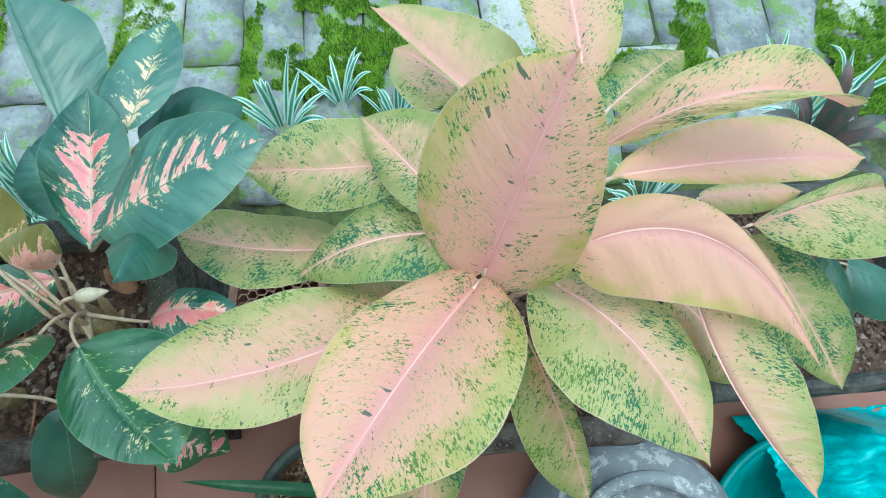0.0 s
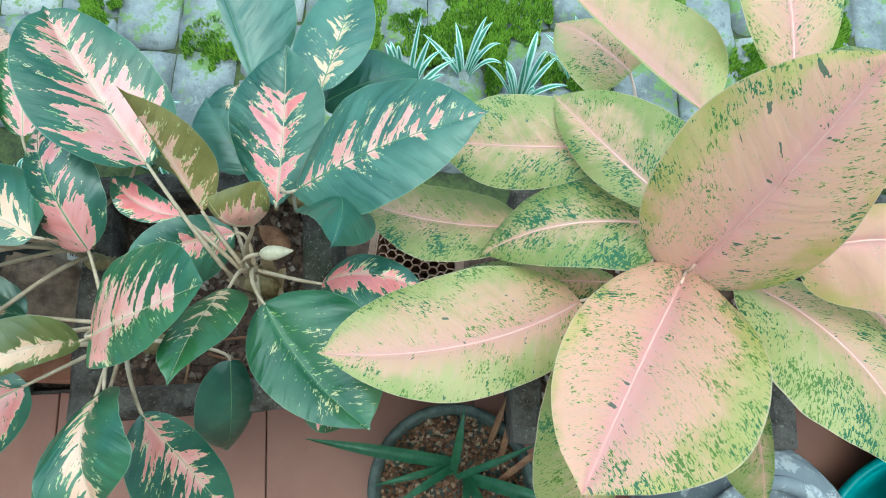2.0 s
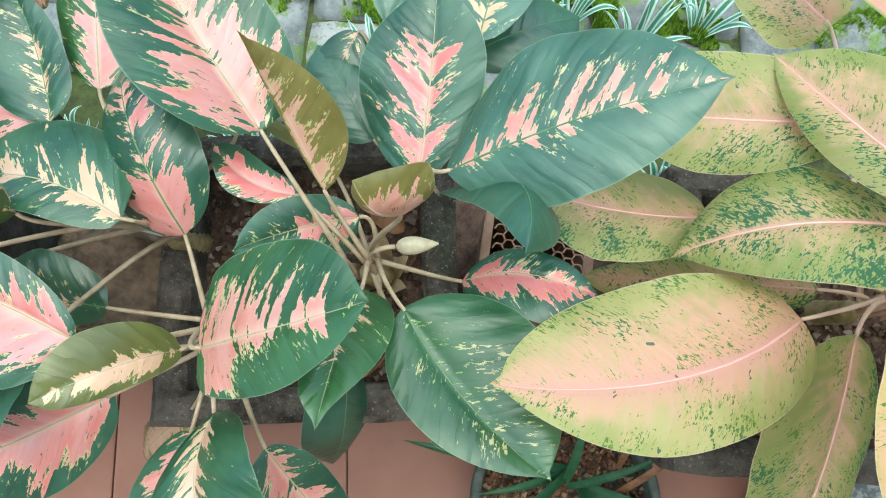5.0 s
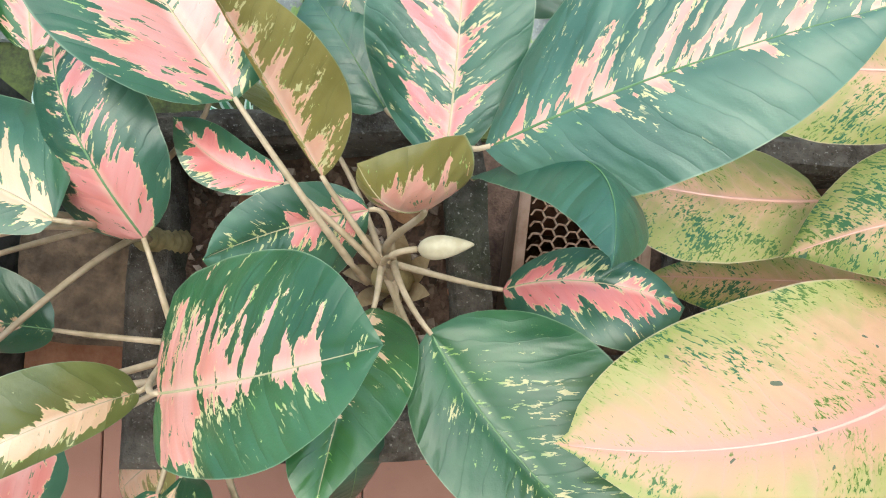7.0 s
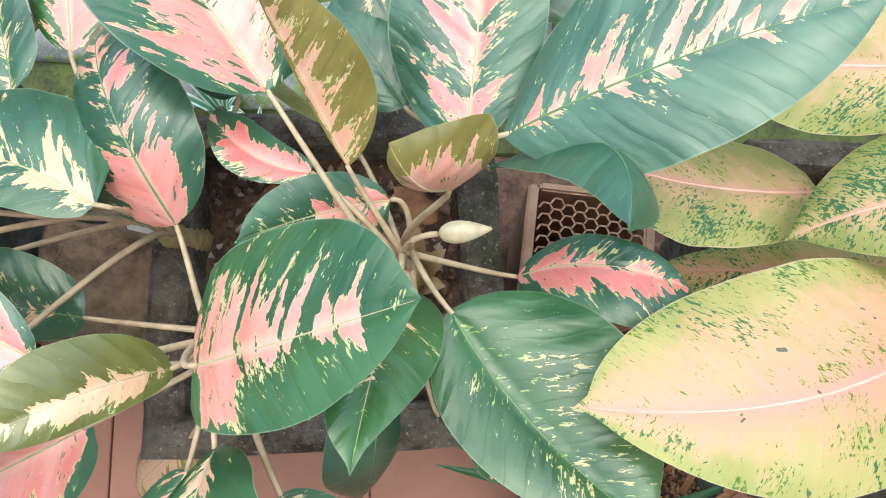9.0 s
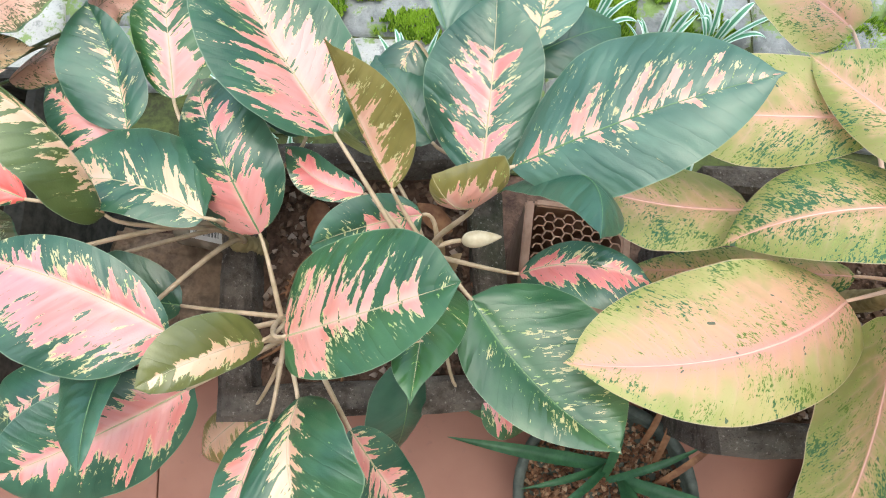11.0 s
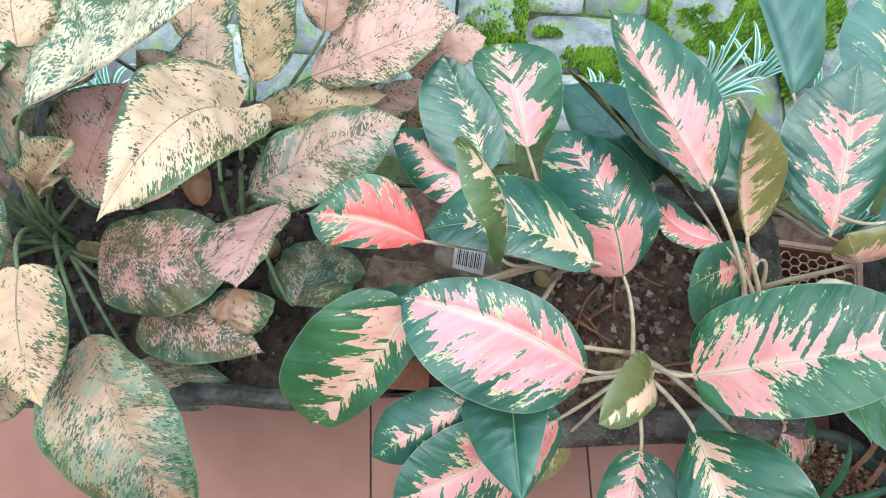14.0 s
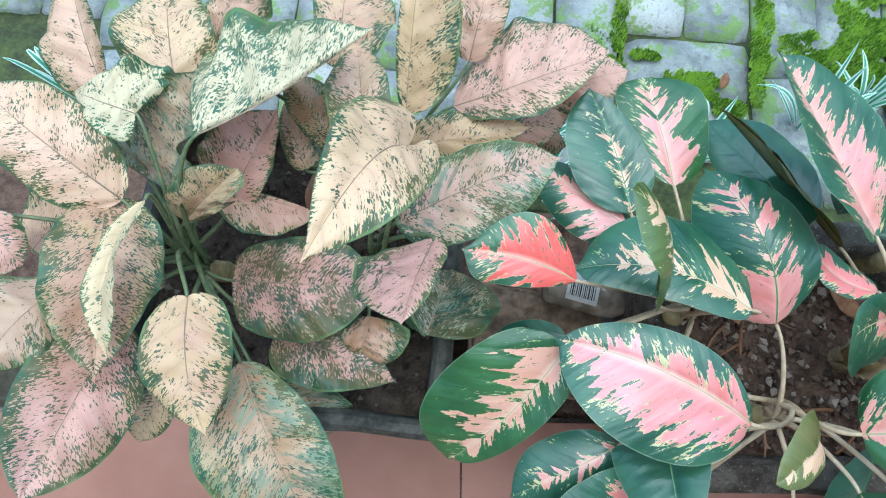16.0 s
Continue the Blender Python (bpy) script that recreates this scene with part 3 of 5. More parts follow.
def blade(base, tip, left, right, arch, lobe, seed, rows=34, half=9, ripple=1.0, blunt=0.5, point=0.95, bend=0.0, heel=0.0, heel_r=None, curl=0.0):
    """A leaf blade: its midrib runs from base to tip with a rise of arch; left and right are the widest points of its rim."""
    B, T, L, R = (np.array(p, float) for p in (base, tip, left, right))
    axis = T - B
    length = np.linalg.norm(axis)
    up = np.cross(axis, L - R)
    up /= np.linalg.norm(up)
    up = up if up[2] > 0 else -up
    ctrl = (B + T) / 2 + up * 2 * arch + (L - R) / np.linalg.norm(L - R) * 2 * bend
    mid = lambda q: (1 - q) ** 2 * B + 2 * q * (1 - q) * ctrl + q * q * T
    place = lambda p: float(np.clip((p - B) @ axis / (axis @ axis), 0.24, 0.68))
    sides = []
    for p in (L, R):
        peak = place(p)
        sides.append((p - mid(peak), peak))
    local = np.random.default_rng(seed)
    ph = local.uniform(0, 6.28, 4)
    cup = local.uniform(-0.35, 0.60, 2) * curl
    droop, twist = local.uniform(-0.05, 0.22) * curl, local.uniform(-0.5, 0.5) * curl
    verts, uv, metres = [], [], []
    for i in range(rows):
        s = (i / (rows - 1)) ** 1.05
        m = mid(s)
        for j in range(-half, half + 1):
            v = j / half
            vec, peak = sides[0] if v < 0 else sides[1]
            wid = np.linalg.norm(vec)
            if s < peak:
                prof = (1 - (1 - s / peak) ** 2.2) ** blunt
                low = heel if v < 0 or heel_r is None else heel_r
                prof = low + (1 - low) * prof
            else:
                # rounded shoulder that ends in a short drawn-out point
                q = (s - peak) / (1 - peak)
                prof = max(max(0.0, 1 - (q / 0.955) ** 2.1) ** point, 0.9 * (1 - q) if q > 0.5 else 0.0)
            av = abs(v)
            p = m + vec * prof * av
            back = math.sin(math.pi * min(1.0, av * 0.88)) ** 0.7 if heel else av ** 1.3
            p = p - axis * lobe * back * max(0.0, 1 - s * 3.0) ** 2
            p = p + up * wid * (0.16 * (av - av * av) * 2.0 * min(1.0, prof) - 0.02 * (av < 0.02))
            wave = math.sin((s - 0.28 * av) * 40 + ph[0]) * 0.026 * av * (1.25 - av)
            edge = math.sin(s * 9 + ph[1 if v < 0 else 2]) * 0.045 * av ** 3
            p = p + up * wid * prof * ripple * (wave + edge)
            if curl:
                gauge = wid * prof
                p = p + up * (gauge * cup[int(v > 0)] * av ** 2.2 * (0.4 + s) + gauge * twist * v * (s - 0.3) - length * droop * max(0.0, s - 0.55) ** 2 * 2)
                p = p + up * gauge * 0.10 * curl * av ** 3 * math.sin(s * 17 + ph[3])
            if curl > 0.3:
                p = p + up * wid * min(1.0, prof) * 0.15 * noise.noise(Vector((s * 6.5, (s * 4.0 - av * 2.0) + 3.0 * (v > 0), seed * 1.7))) * min(1.0, av * 4)
            verts.append(p)
            uv.append((s, v, seed % 97 / 97.0))
            metres.append((s * length, v * wid * prof, 0))
    return np.array(verts), np.array(uv), np.array(metres), up


def leaf(plant, kind, base, tip, left, right, arch, amounts, lobe, tone=0.0, ripple=1.3, blunt=0.5, point=0.95, bend=0.0, heel=0.0, heel_r=None, curl=None, blobs=()):
    """One leaf with its midrib and its petiole, under the plant whose crown it grows from."""
    PLANTS_MADE["leaves"] += 1
    seed = 11 + 17 * PLANTS_MADE["leaves"]
    half = 9
    ripple = ripple * (1.7 if kind == "mott" else 1.0)
    verts, uv, metres, up = blade(base, tip, left, right, arch, lobe, seed, half=half, ripple=ripple, blunt=blunt, point=point, bend=bend, heel=heel, heel_r=heel_r, curl=curl if curl is not None else 1.0 if kind == "mott" else 0.12)
    owner = CROWN[plant]
    rows = len(verts) // (2 * half + 1)
    metres[:, 2] = tone
    par = np.repeat([amounts], len(verts), axis=0)
    # patches of the leaf's own: (along, across, half length, half width, amount)
    patches = np.zeros((len(verts), 3))
    for pu, pv, ru, rv, amount in blobs:
        patches[:, 0] += amount * np.exp(-(((uv[:, 0] - pu) / ru) ** 2 + ((uv[:, 1] - pv) / rv) ** 2) ** 1.5)
    ob = part("leaf", verts, grid_faces(rows, 2 * half + 1), LEAF_PAINT[kind], owner, origin=base, attributes={"leaf_uv": uv, "leaf_metres": metres, "leaf_amounts": par, "leaf_patches": patches})
    rib = verts.reshape(rows, 2 * half + 1, 3)[:, half] + up * 0.0002
    wide = np.linalg.norm(np.array(left) - np.array(right))
    radii = np.linspace(1, 0.10, rows) * min(0.0018, 0.020 * wide) * {"dark": 0.5, "peach": 0.72, "mott": 0.55}[kind]
    rv, rf = tube(rib, radii, 6, 0.55)
    plain = kind == "dark" and amounts[0] < 0.07
    part("midrib", rv, rf, MIDRIB["plain" if plain else kind], ob, origin=base)
    # petiole, from the crown out to the blade
    B = np.array(base, float)
    foot = PLANTS[plant][0] + np.append(local_spread(seed), 0)
    out = B - (np.array(tip, float) - B) * 0.18
    out[2] = min(out[2], B[2] + 0.005)
    path = bezier([foot, foot + np.array((0, 0, 0.5 * max(0.02, B[2] - foot[2]))), out, B], 14)
    pv, pf = tube(path, np.linspace(0.0027, 0.0014, 14), 7)
    part("petiole", pv, pf, PETIOLE[kind], ob, origin=foot)
    return ob


def local_spread(seed):
    return np.random.default_rng(seed).uniform(-0.010, 0.010, 2)


PLANTS_MADE = {"leaves": 0}
for key, (crown, soil, kind, label) in PLANTS.items():
    CROWN[key] = thing("aglaonema_plant", (crown[0], crown[1], soil), label, "plant", "aglaonemas along the row of pots")
    foot = np.array((crown[0], crown[1], soil - 0.01))
    n_ring = 24
    path = np.array([foot + (np.array(crown) - foot) * q + np.array((0.004 * math.sin(5 * q), 0.003 * math.cos(4 * q), 0)) for q in np.linspace(0, 0.80, n_ring)])
    sv, sf = tube(path, [0.011 + 0.0014 * (i % 3 == 0) - 0.003 * i / n_ring for i in range(n_ring)], 12)
    part("stem", sv, sf, CANE, CROWN[key], "thick ringed tan stem")

leaf("peach_crown", "peach", (0.053, 0.180, 0.521), (0.090, 0.252, 0.702), (0.001, 0.230, 0.614), (0.112, 0.169, 0.571), 0.013, (0.95, 0.22, 0.05), 0.10, blunt=0.5, point=0.58, ripple=0.6, heel=0.37, blobs=[(0.75, -0.8, 0.35, 0.3, 0.22), (0.3, -0.95, 0.3, 0.25, 0.2), (0.1, 0.85, 0.25, 0.3, 0.28)], bend=0.001)
leaf("peach_crown", "peach", (0.043, 0.164, 0.518), (-0.048, 0.012, 0.627), (-0.051, 0.111, 0.584), (0.055, 0.058, 0.617), 0.008, (1.00, 0.45, 0.02), 0.09, blunt=0.62, point=0.58, heel=0.32, heel_r=0.1, blobs=[(0.55, 0.85, 0.45, 0.35, 0.45), (0.8, 0.4, 0.2, 0.3, 0.15), (0.4, -0.3, 0.4, 0.4, -0.15)], bend=0.001)
leaf("peach_crown", "peach", (-0.020, 0.156, 0.456), (-0.226, 0.083, 0.504), (-0.134, 0.161, 0.476), (-0.102, 0.061, 0.507), 0.014, (0.55, 0.38, 0.50), 0.00, blunt=0.54, point=0.72, ripple=1.2, heel=0.0, heel_r=0.55, bend=-0.024, blobs=[(0.5, 0.8, 0.6, 0.4, 0.12), (0.4, -0.4, 0.5, 0.4, -0.08)])
leaf("peach_crown", "peach", (0.116, 0.174, 0.491), (0.205, 0.035, 0.540), (0.097, 0.090, 0.561), (0.201, 0.142, 0.520), 0.024, (0.25, 0.40, 0.62), 0.11, blunt=0.6, point=0.97, bend=-0.001, blobs=[(0.6, -0.6, 0.5, 0.4, 0.22)])
leaf("peach_crown", "peach", (0.125, 0.188, 0.565), (0.280, 0.102, 0.561), (0.172, 0.218, 0.585), (0.152, 0.151, 0.548), -0.004, (0.95, -0.50, 0.05), 0.08, point=1.29, ripple=2.2, bend=0.043, blunt=0.6)
leaf("peach_crown", "peach", (0.130, 0.249, 0.596), (0.288, 0.265, 0.630), (0.234, 0.291, 0.658), (0.259, 0.251, 0.663), 0.043, (0.60, 0.42, 0.30), 0.03, point=0.63, bend=0.001, blunt=0.4)
leaf("peach_crown", "peach", (0.141, 0.225, 0.600), (0.359, 0.274, 0.541), (0.254, 0.291, 0.572), (0.307, 0.246, 0.554), 0.002, (0.85, -0.40, 0.15), 0.04, blunt=0.69, point=1.01, bend=0.005)
leaf("peach_crown", "peach", (0.069, 0.326, 0.496), (-0.059, 0.478, 0.456), (0.023, 0.387, 0.466), (0.081, 0.429, 0.477), -0.015, (0.45, -0.10, 0.60), 0.02, blunt=0.66, point=0.65, bend=-0.006)
leaf("peach_crown", "peach", (0.034, 0.438, 0.376), (-0.043, 0.517, 0.334), (0.042, 0.476, 0.381), (-0.014, 0.412, 0.372), 0.014, (0.35, 0.35, 0.50), 0.06, blunt=0.46, point=0.73, bend=-0.001)
leaf("peach_crown", "peach", (0.145, 0.356, 0.500), (0.118, 0.525, 0.492), (0.078, 0.448, 0.525), (0.177, 0.448, 0.524), 0.027, (0.75, 0.15, 0.25), 0.00, blunt=0.62, point=0.75, bend=0.001)
leaf("peach_crown", "peach", (-0.003, 0.290, 0.485), (-0.166, 0.287, 0.464), (-0.095, 0.338, 0.469), (-0.092, 0.250, 0.456), -0.008, (0.30, 0.60, 0.70), 0.02, blunt=0.52, point=0.97, bend=-0.001)
leaf("peach_crown", "peach", (0.025, 0.225, 0.533), (-0.059, 0.337, 0.479), (0.043, 0.300, 0.522), (-0.025, 0.249, 0.502), -0.004, (0.30, 0.60, 0.75), 0.03, blunt=0.44, point=0.77)
leaf("peach_crown", "peach", (0.031, 0.218, 0.496), (-0.110, 0.187, 0.450), (-0.050, 0.256, 0.461), (0.002, 0.173, 0.508), 0.016, (0.25, 0.95, 0.80), 0.00, blunt=0.6, point=0.93, bend=0.006)
leaf("peach_crown", "peach", (-0.070, 0.232, 0.414), (-0.227, 0.232, 0.439), (-0.167, 0.271, 0.395), (-0.151, 0.181, 0.438), -0.011, (0.25, 0.65, 0.75), 0.00, blunt=0.46, point=0.57)
leaf("peach_crown", "peach", (0.089, 0.123, 0.502), (0.146, 0.005, 0.428), (0.082, 0.055, 0.478), (0.129, 0.072, 0.477), 0.009, (0.25, 0.95, 0.85), 0.02, blunt=0.52, point=0.78, bend=-0.002)
leaf("peach_crown", "peach", (0.212, 0.157, 0.530), (0.290, 0.015, 0.518), (0.273, 0.107, 0.460), (0.269, 0.114, 0.541), -0.012, (0.30, 0.40, 0.60), 0.05, blunt=0.38, point=0.64, bend=-0.001)
leaf("right_crown", "peach", (0.306, 0.249, 0.452), (0.457, 0.302, 0.429), (0.424, 0.305, 0.449), (0.448, 0.228, 0.440), 0.015, (0.10, 0.80, 0.60), 0.00, blunt=0.58, point=0.75, bend=0.002)
leaf("right_crown", "peach", (0.331, 0.255, 0.400), (0.421, 0.111, 0.360), (0.339, 0.173, 0.383), (0.433, 0.194, 0.375), 0.010, (0.10, 0.90, 0.95), 0.01, point=0.8)
leaf("peach_crown", "peach", (0.161, 0.328, 0.520), (0.269, 0.448, 0.440), (0.179, 0.395, 0.489), (0.228, 0.372, 0.481), 0.008, (0.15, 0.70, 0.90), 0.01, point=0.8)
leaf("peach_crown", "peach", (0.025, 0.150, 0.441), (-0.003, -0.045, 0.379), (-0.050, 0.057, 0.453), (0.052, 0.064, 0.412), 0.012, (0.20, 0.75, 0.80), 0.02, blunt=0.54, point=0.72, bend=0.001)
leaf("peach_crown", "peach", (0.026, 0.193, 0.390), (-0.153, 0.186, 0.340), (-0.058, 0.213, 0.367), (-0.064, 0.162, 0.365), 0.008, (0.25, 0.60, 0.70), 0.01, point=0.8)
leaf("right_crown", "peach", (0.218, 0.177, 0.470), (0.301, 0.107, 0.420), (0.208, 0.130, 0.459), (0.288, 0.160, 0.441), 0.008, (0.15, 0.50, 0.60), 0.01, point=0.8)
leaf("right_crown", "peach", (0.257, 0.271, 0.460), (0.379, 0.298, 0.420), (0.318, 0.300, 0.439), (0.311, 0.264, 0.443), 0.008, (0.45, 0.15, 0.60), 0.01, point=0.8)
leaf("back_crown", "dark", (-0.269, 0.216, 0.488), (-0.117, 0.268, 0.563), (-0.213, 0.304, 0.519), (-0.194, 0.194, 0.525), 0.010, (0.06, 0.20, 0.95), 0.02, tone=-0.4, blunt=0.84, point=0.85, bend=0.001, blobs=[(0.45, -0.12, 0.45, 0.12, 0.14), (0.5, 0.5, 0.6, 0.35, -0.45)])
leaf("back_crown", "dark", (-0.292, 0.214, 0.459), (-0.297, 0.344, 0.504), (-0.343, 0.284, 0.469), (-0.255, 0.292, 0.490), 0.000, (0.14, -0.12, 0.85), 0.03, point=0.83, blunt=0.79, bend=-0.002, blobs=[(0.45, 0.35, 0.22, 0.25, 0.10), (0.45, -0.35, 0.22, 0.25, 0.10), (0.85, 0, 0.15, 0.6, -0.3)], tone=0.0)
leaf("back_crown", "dark", (-0.332, 0.326, 0.472), (-0.400, 0.454, 0.497), (-0.369, 0.383, 0.492), (-0.312, 0.421, 0.477), 0.006, (0.00, 0.50, 0.00), 0.01, tone=-0.5, blunt=0.51, point=0.73, bend=-0.001)
leaf("back_crown", "dark", (-0.263, 0.320, 0.487), (-0.253, 0.450, 0.467), (-0.298, 0.370, 0.481), (-0.226, 0.366, 0.487), 0.004, (0.03, 0.95, 0.80), 0.08, tone=-0.45, blunt=0.58, point=0.87, bend=-0.002, blobs=[(0.5, 0, 0.8, 0.8, -0.04)])
leaf("back_crown", "dark", (-0.273, 0.324, 0.440), (-0.187, 0.383, 0.420), (-0.251, 0.390, 0.430), (-0.201, 0.335, 0.427), 0.010, (0.00, 0.50, 0.00), 0.01, tone=0.15, point=0.8)
leaf("tall_crown", "dark", (-0.402, 0.228, 0.481), (-0.502, 0.346, 0.523), (-0.468, 0.229, 0.538), (-0.398, 0.297, 0.487), 0.002, (0.34, 0.15, 0.97), 0.01, tone=0.25, blobs=[(0.25, -0.45, 0.25, 0.35, 0.38), (0.28, 0.4, 0.22, 0.3, 0.3)], blunt=0.55, point=0.57, bend=0.004)
leaf("tall_crown", "dark", (-0.358, 0.200, 0.453), (-0.402, 0.261, 0.554), (-0.377, 0.222, 0.476), (-0.347, 0.245, 0.491), -0.009, (0.40, 0.55, 0.80), 0.01, tone=0.95, blunt=0.72, point=1.12, bend=0.002)
leaf("tall_crown", "dark", (-0.296, 0.178, 0.500), (-0.324, 0.187, 0.530), (-0.280, 0.196, 0.548), (-0.318, 0.178, 0.502), 0.010, (0.90, 0.35, 0.80), 0.05, tone=0.95, point=0.8)
leaf("front_crown", "dark", (-0.454, 0.155, 0.442), (-0.526, 0.274, 0.449), (-0.514, 0.180, 0.443), (-0.438, 0.208, 0.471), 0.035, (0.05, 0.05, 0.95), 0.00, point=0.68, ripple=2, blunt=0.71, bend=-0.013, blobs=[(0.08, -0.1, 0.19, 0.9, 0.95), (0.45, 0.5, 0.35, 0.25, 0.33)])
leaf("side_crown", "dark", (-0.487, 0.155, 0.472), (-0.622, 0.164, 0.461), (-0.525, 0.222, 0.452), (-0.540, 0.147, 0.482), 0.014, (0.16, 0.80, 0.80), 0.01, tone=0.2, point=0.37, blunt=0.52, bend=0.01)
leaf("tall_crown", "dark", (-0.379, 0.195, 0.448), (-0.442, 0.221, 0.461), (-0.414, 0.219, 0.450), (-0.423, 0.187, 0.458), -0.004, (0.75, -0.20, 1.00), 0.00, tone=0.3, blunt=0.56, point=0.79, bend=-0.008)
leaf("tall_crown", "dark", (-0.334, 0.190, 0.427), (-0.409, 0.145, 0.465), (-0.379, 0.193, 0.450), (-0.376, 0.130, 0.420), -0.007, (0.18, 0.00, 0.50), 0.00, tone=0.2, point=0.66, blobs=[(0.15, -0.4, 0.15, 0.35, 0.35), (0.2, 0.3, 0.15, 0.3, 0.3)], blunt=0.56, bend=0.001)
leaf("front_crown", "dark", (-0.409, 0.078, 0.484), (-0.297, 0.114, 0.569), (-0.371, 0.142, 0.527), (-0.352, 0.057, 0.540), 0.007, (0.20, 0.20, 0.88), 0.00, tone=0.4, blunt=0.43, point=0.48, heel=0.23, bend=-0.003, blobs=[(0.24, 0.5, 0.11, 0.5, 1.2), (0.4, -0.3, 0.3, 0.3, 0.18), (0.25, -0.75, 0.1, 0.3, 0.3), (0.08, 0.6, 0.1, 0.4, -0.5)])
leaf("tall_crown", "dark", (-0.318, 0.132, 0.460), (-0.317, 0.045, 0.542), (-0.332, 0.073, 0.534), (-0.289, 0.103, 0.498), 0.012, (0.09, 0.90, 0.70), 0.01, tone=0.6, blunt=0.5, point=1.3, bend=0.002)
leaf("tall_crown", "dark", (-0.287, 0.123, 0.452), (-0.180, 0.031, 0.482), (-0.278, 0.059, 0.465), (-0.195, 0.122, 0.456), -0.009, (0.009, 0.75, 0.95), 0.02, blunt=0.59, point=0.84, bend=0.007, tone=0.35, blobs=[(0.5, 0, 0.7, 0.5, 0.002)])
leaf("tall_crown", "dark", (-0.251, 0.156, 0.408), (-0.154, 0.156, 0.438), (-0.208, 0.182, 0.435), (-0.191, 0.128, 0.455), 0.020, (0.12, -0.15, 0.95), 0.00, tone=0.05, point=0.64, blobs=[(0.15, -0.35, 0.2, 0.3, 0.4), (0.5, 0.32, 0.5, 0.3, 0.5)], blunt=0.5, bend=0.002)
leaf("back_crown", "dark", (-0.276, 0.211, 0.444), (-0.219, 0.154, 0.552), (-0.196, 0.187, 0.502), (-0.258, 0.196, 0.495), 0.030, (0.00, 0.00, 0.00), 0.06, blunt=0.85, point=0.83, bend=0.018, tone=-0.15)
leaf("front_crown", "dark", (-0.432, 0.074, 0.459), (-0.484, 0.033, 0.522), (-0.466, 0.078, 0.516), (-0.448, 0.043, 0.504), 0.015, (0.10, 0.85, 0.90), 0.02, point=0.5, blunt=0.48, bend=0.005, tone=0.82, blobs=[(0.5, 0.45, 0.4, 0.45, 0.45), (0.5, -0.6, 0.6, 0.4, -0.4)])
leaf("front_crown", "dark", (-0.487, 0.070, 0.486), (-0.632, 0.103, 0.487), (-0.542, 0.119, 0.505), (-0.563, 0.035, 0.494), 0.014, (0.42, -0.02, 0.98), 0.00, tone=0.1, point=0.64, heel=0.05, blunt=0.63, bend=0.009, blobs=[(0.45, 0.4, 0.4, 0.45, 0.42)])
leaf("side_crown", "dark", (-0.625, 0.092, 0.471), (-0.692, -0.001, 0.394), (-0.708, 0.068, 0.447), (-0.619, 0.055, 0.466), 0.006, (0.22, 0.45, 0.97), 0.08, tone=0.55, point=0.35, heel=0.45, blunt=0.61, bend=-0.006, blobs=[(0.5, -0.25, 0.35, 0.25, 0.12), (0.45, 0.3, 0.35, 0.25, 0.14)])
leaf("front_crown", "dark", (-0.398, 0.038, 0.465), (-0.370, -0.047, 0.489), (-0.410, -0.041, 0.495), (-0.342, 0.004, 0.531), 0.020, (0.14, 0.65, 1.00), 0.01, tone=0.3, blunt=0.57, point=0.75, bend=-0.004)
leaf("front_crown", "dark", (-0.425, 0.019, 0.426), (-0.442, -0.082, 0.431), (-0.455, -0.017, 0.422), (-0.399, -0.025, 0.450), 0.007, (0.25, 0.15, 1.00), 0.01, tone=0.2, blunt=0.48, point=0.75, bend=-0.001)
leaf("front_crown", "dark", (-0.357, 0.023, 0.479), (-0.298, -0.059, 0.378), (-0.353, -0.051, 0.449), (-0.317, 0.003, 0.425), -0.000, (0.35, 0.15, 0.95), 0.01, tone=0.1, blunt=0.59, point=0.76)
leaf("front_crown", "dark", (-0.332, 0.079, 0.375), (-0.342, -0.006, 0.296), (-0.365, 0.020, 0.346), (-0.316, 0.040, 0.326), 0.014, (0.00, 0.50, 0.00), 0.01, blunt=0.5, point=0.81, tone=0.0)
leaf("front_crown", "dark", (-0.493, 0.033, 0.419), (-0.615, -0.048, 0.433), (-0.576, 0.019, 0.447), (-0.530, -0.046, 0.405), 0.006, (0.34, 0.05, 1.00), 0.04, tone=0.1, point=0.59, blobs=[(0.28, 0.3, 0.28, 0.5, 0.5), (0.75, 0.1, 0.2, 0.25, 0.3)], blunt=0.52, bend=-0.001)
leaf("front_crown", "dark", (-0.536, 0.039, 0.467), (-0.524, -0.027, 0.488), (-0.571, 0.029, 0.448), (-0.513, 0.049, 0.482), 0.004, (0.00, 0.50, 0.00), 0.01, tone=0.15, blunt=0.5, point=0.77, bend=-0.001)
leaf("side_crown", "dark", (-0.566, 0.037, 0.440), (-0.638, -0.018, 0.410), (-0.624, 0.029, 0.423), (-0.591, -0.010, 0.424), 0.008, (0.25, 0.20, 0.70), 0.01, point=0.8)
leaf("side_crown", "dark", (-0.558, 0.148, 0.472), (-0.606, 0.200, 0.560), (-0.579, 0.150, 0.542), (-0.593, 0.201, 0.553), 0.018, (0.20, 0.85, 0.90), 0.00, tone=0.75, blunt=0.5, point=0.85, bend=-0.005)
leaf("side_crown", "dark", (-0.578, 0.227, 0.437), (-0.631, 0.330, 0.451), (-0.637, 0.258, 0.447), (-0.566, 0.264, 0.445), -0.001, (0.03, 0.60, 0.95), 0.00, blunt=0.65, point=0.67, bend=-0.005, blobs=[(0.5, 0, 0.8, 0.8, -0.04)])
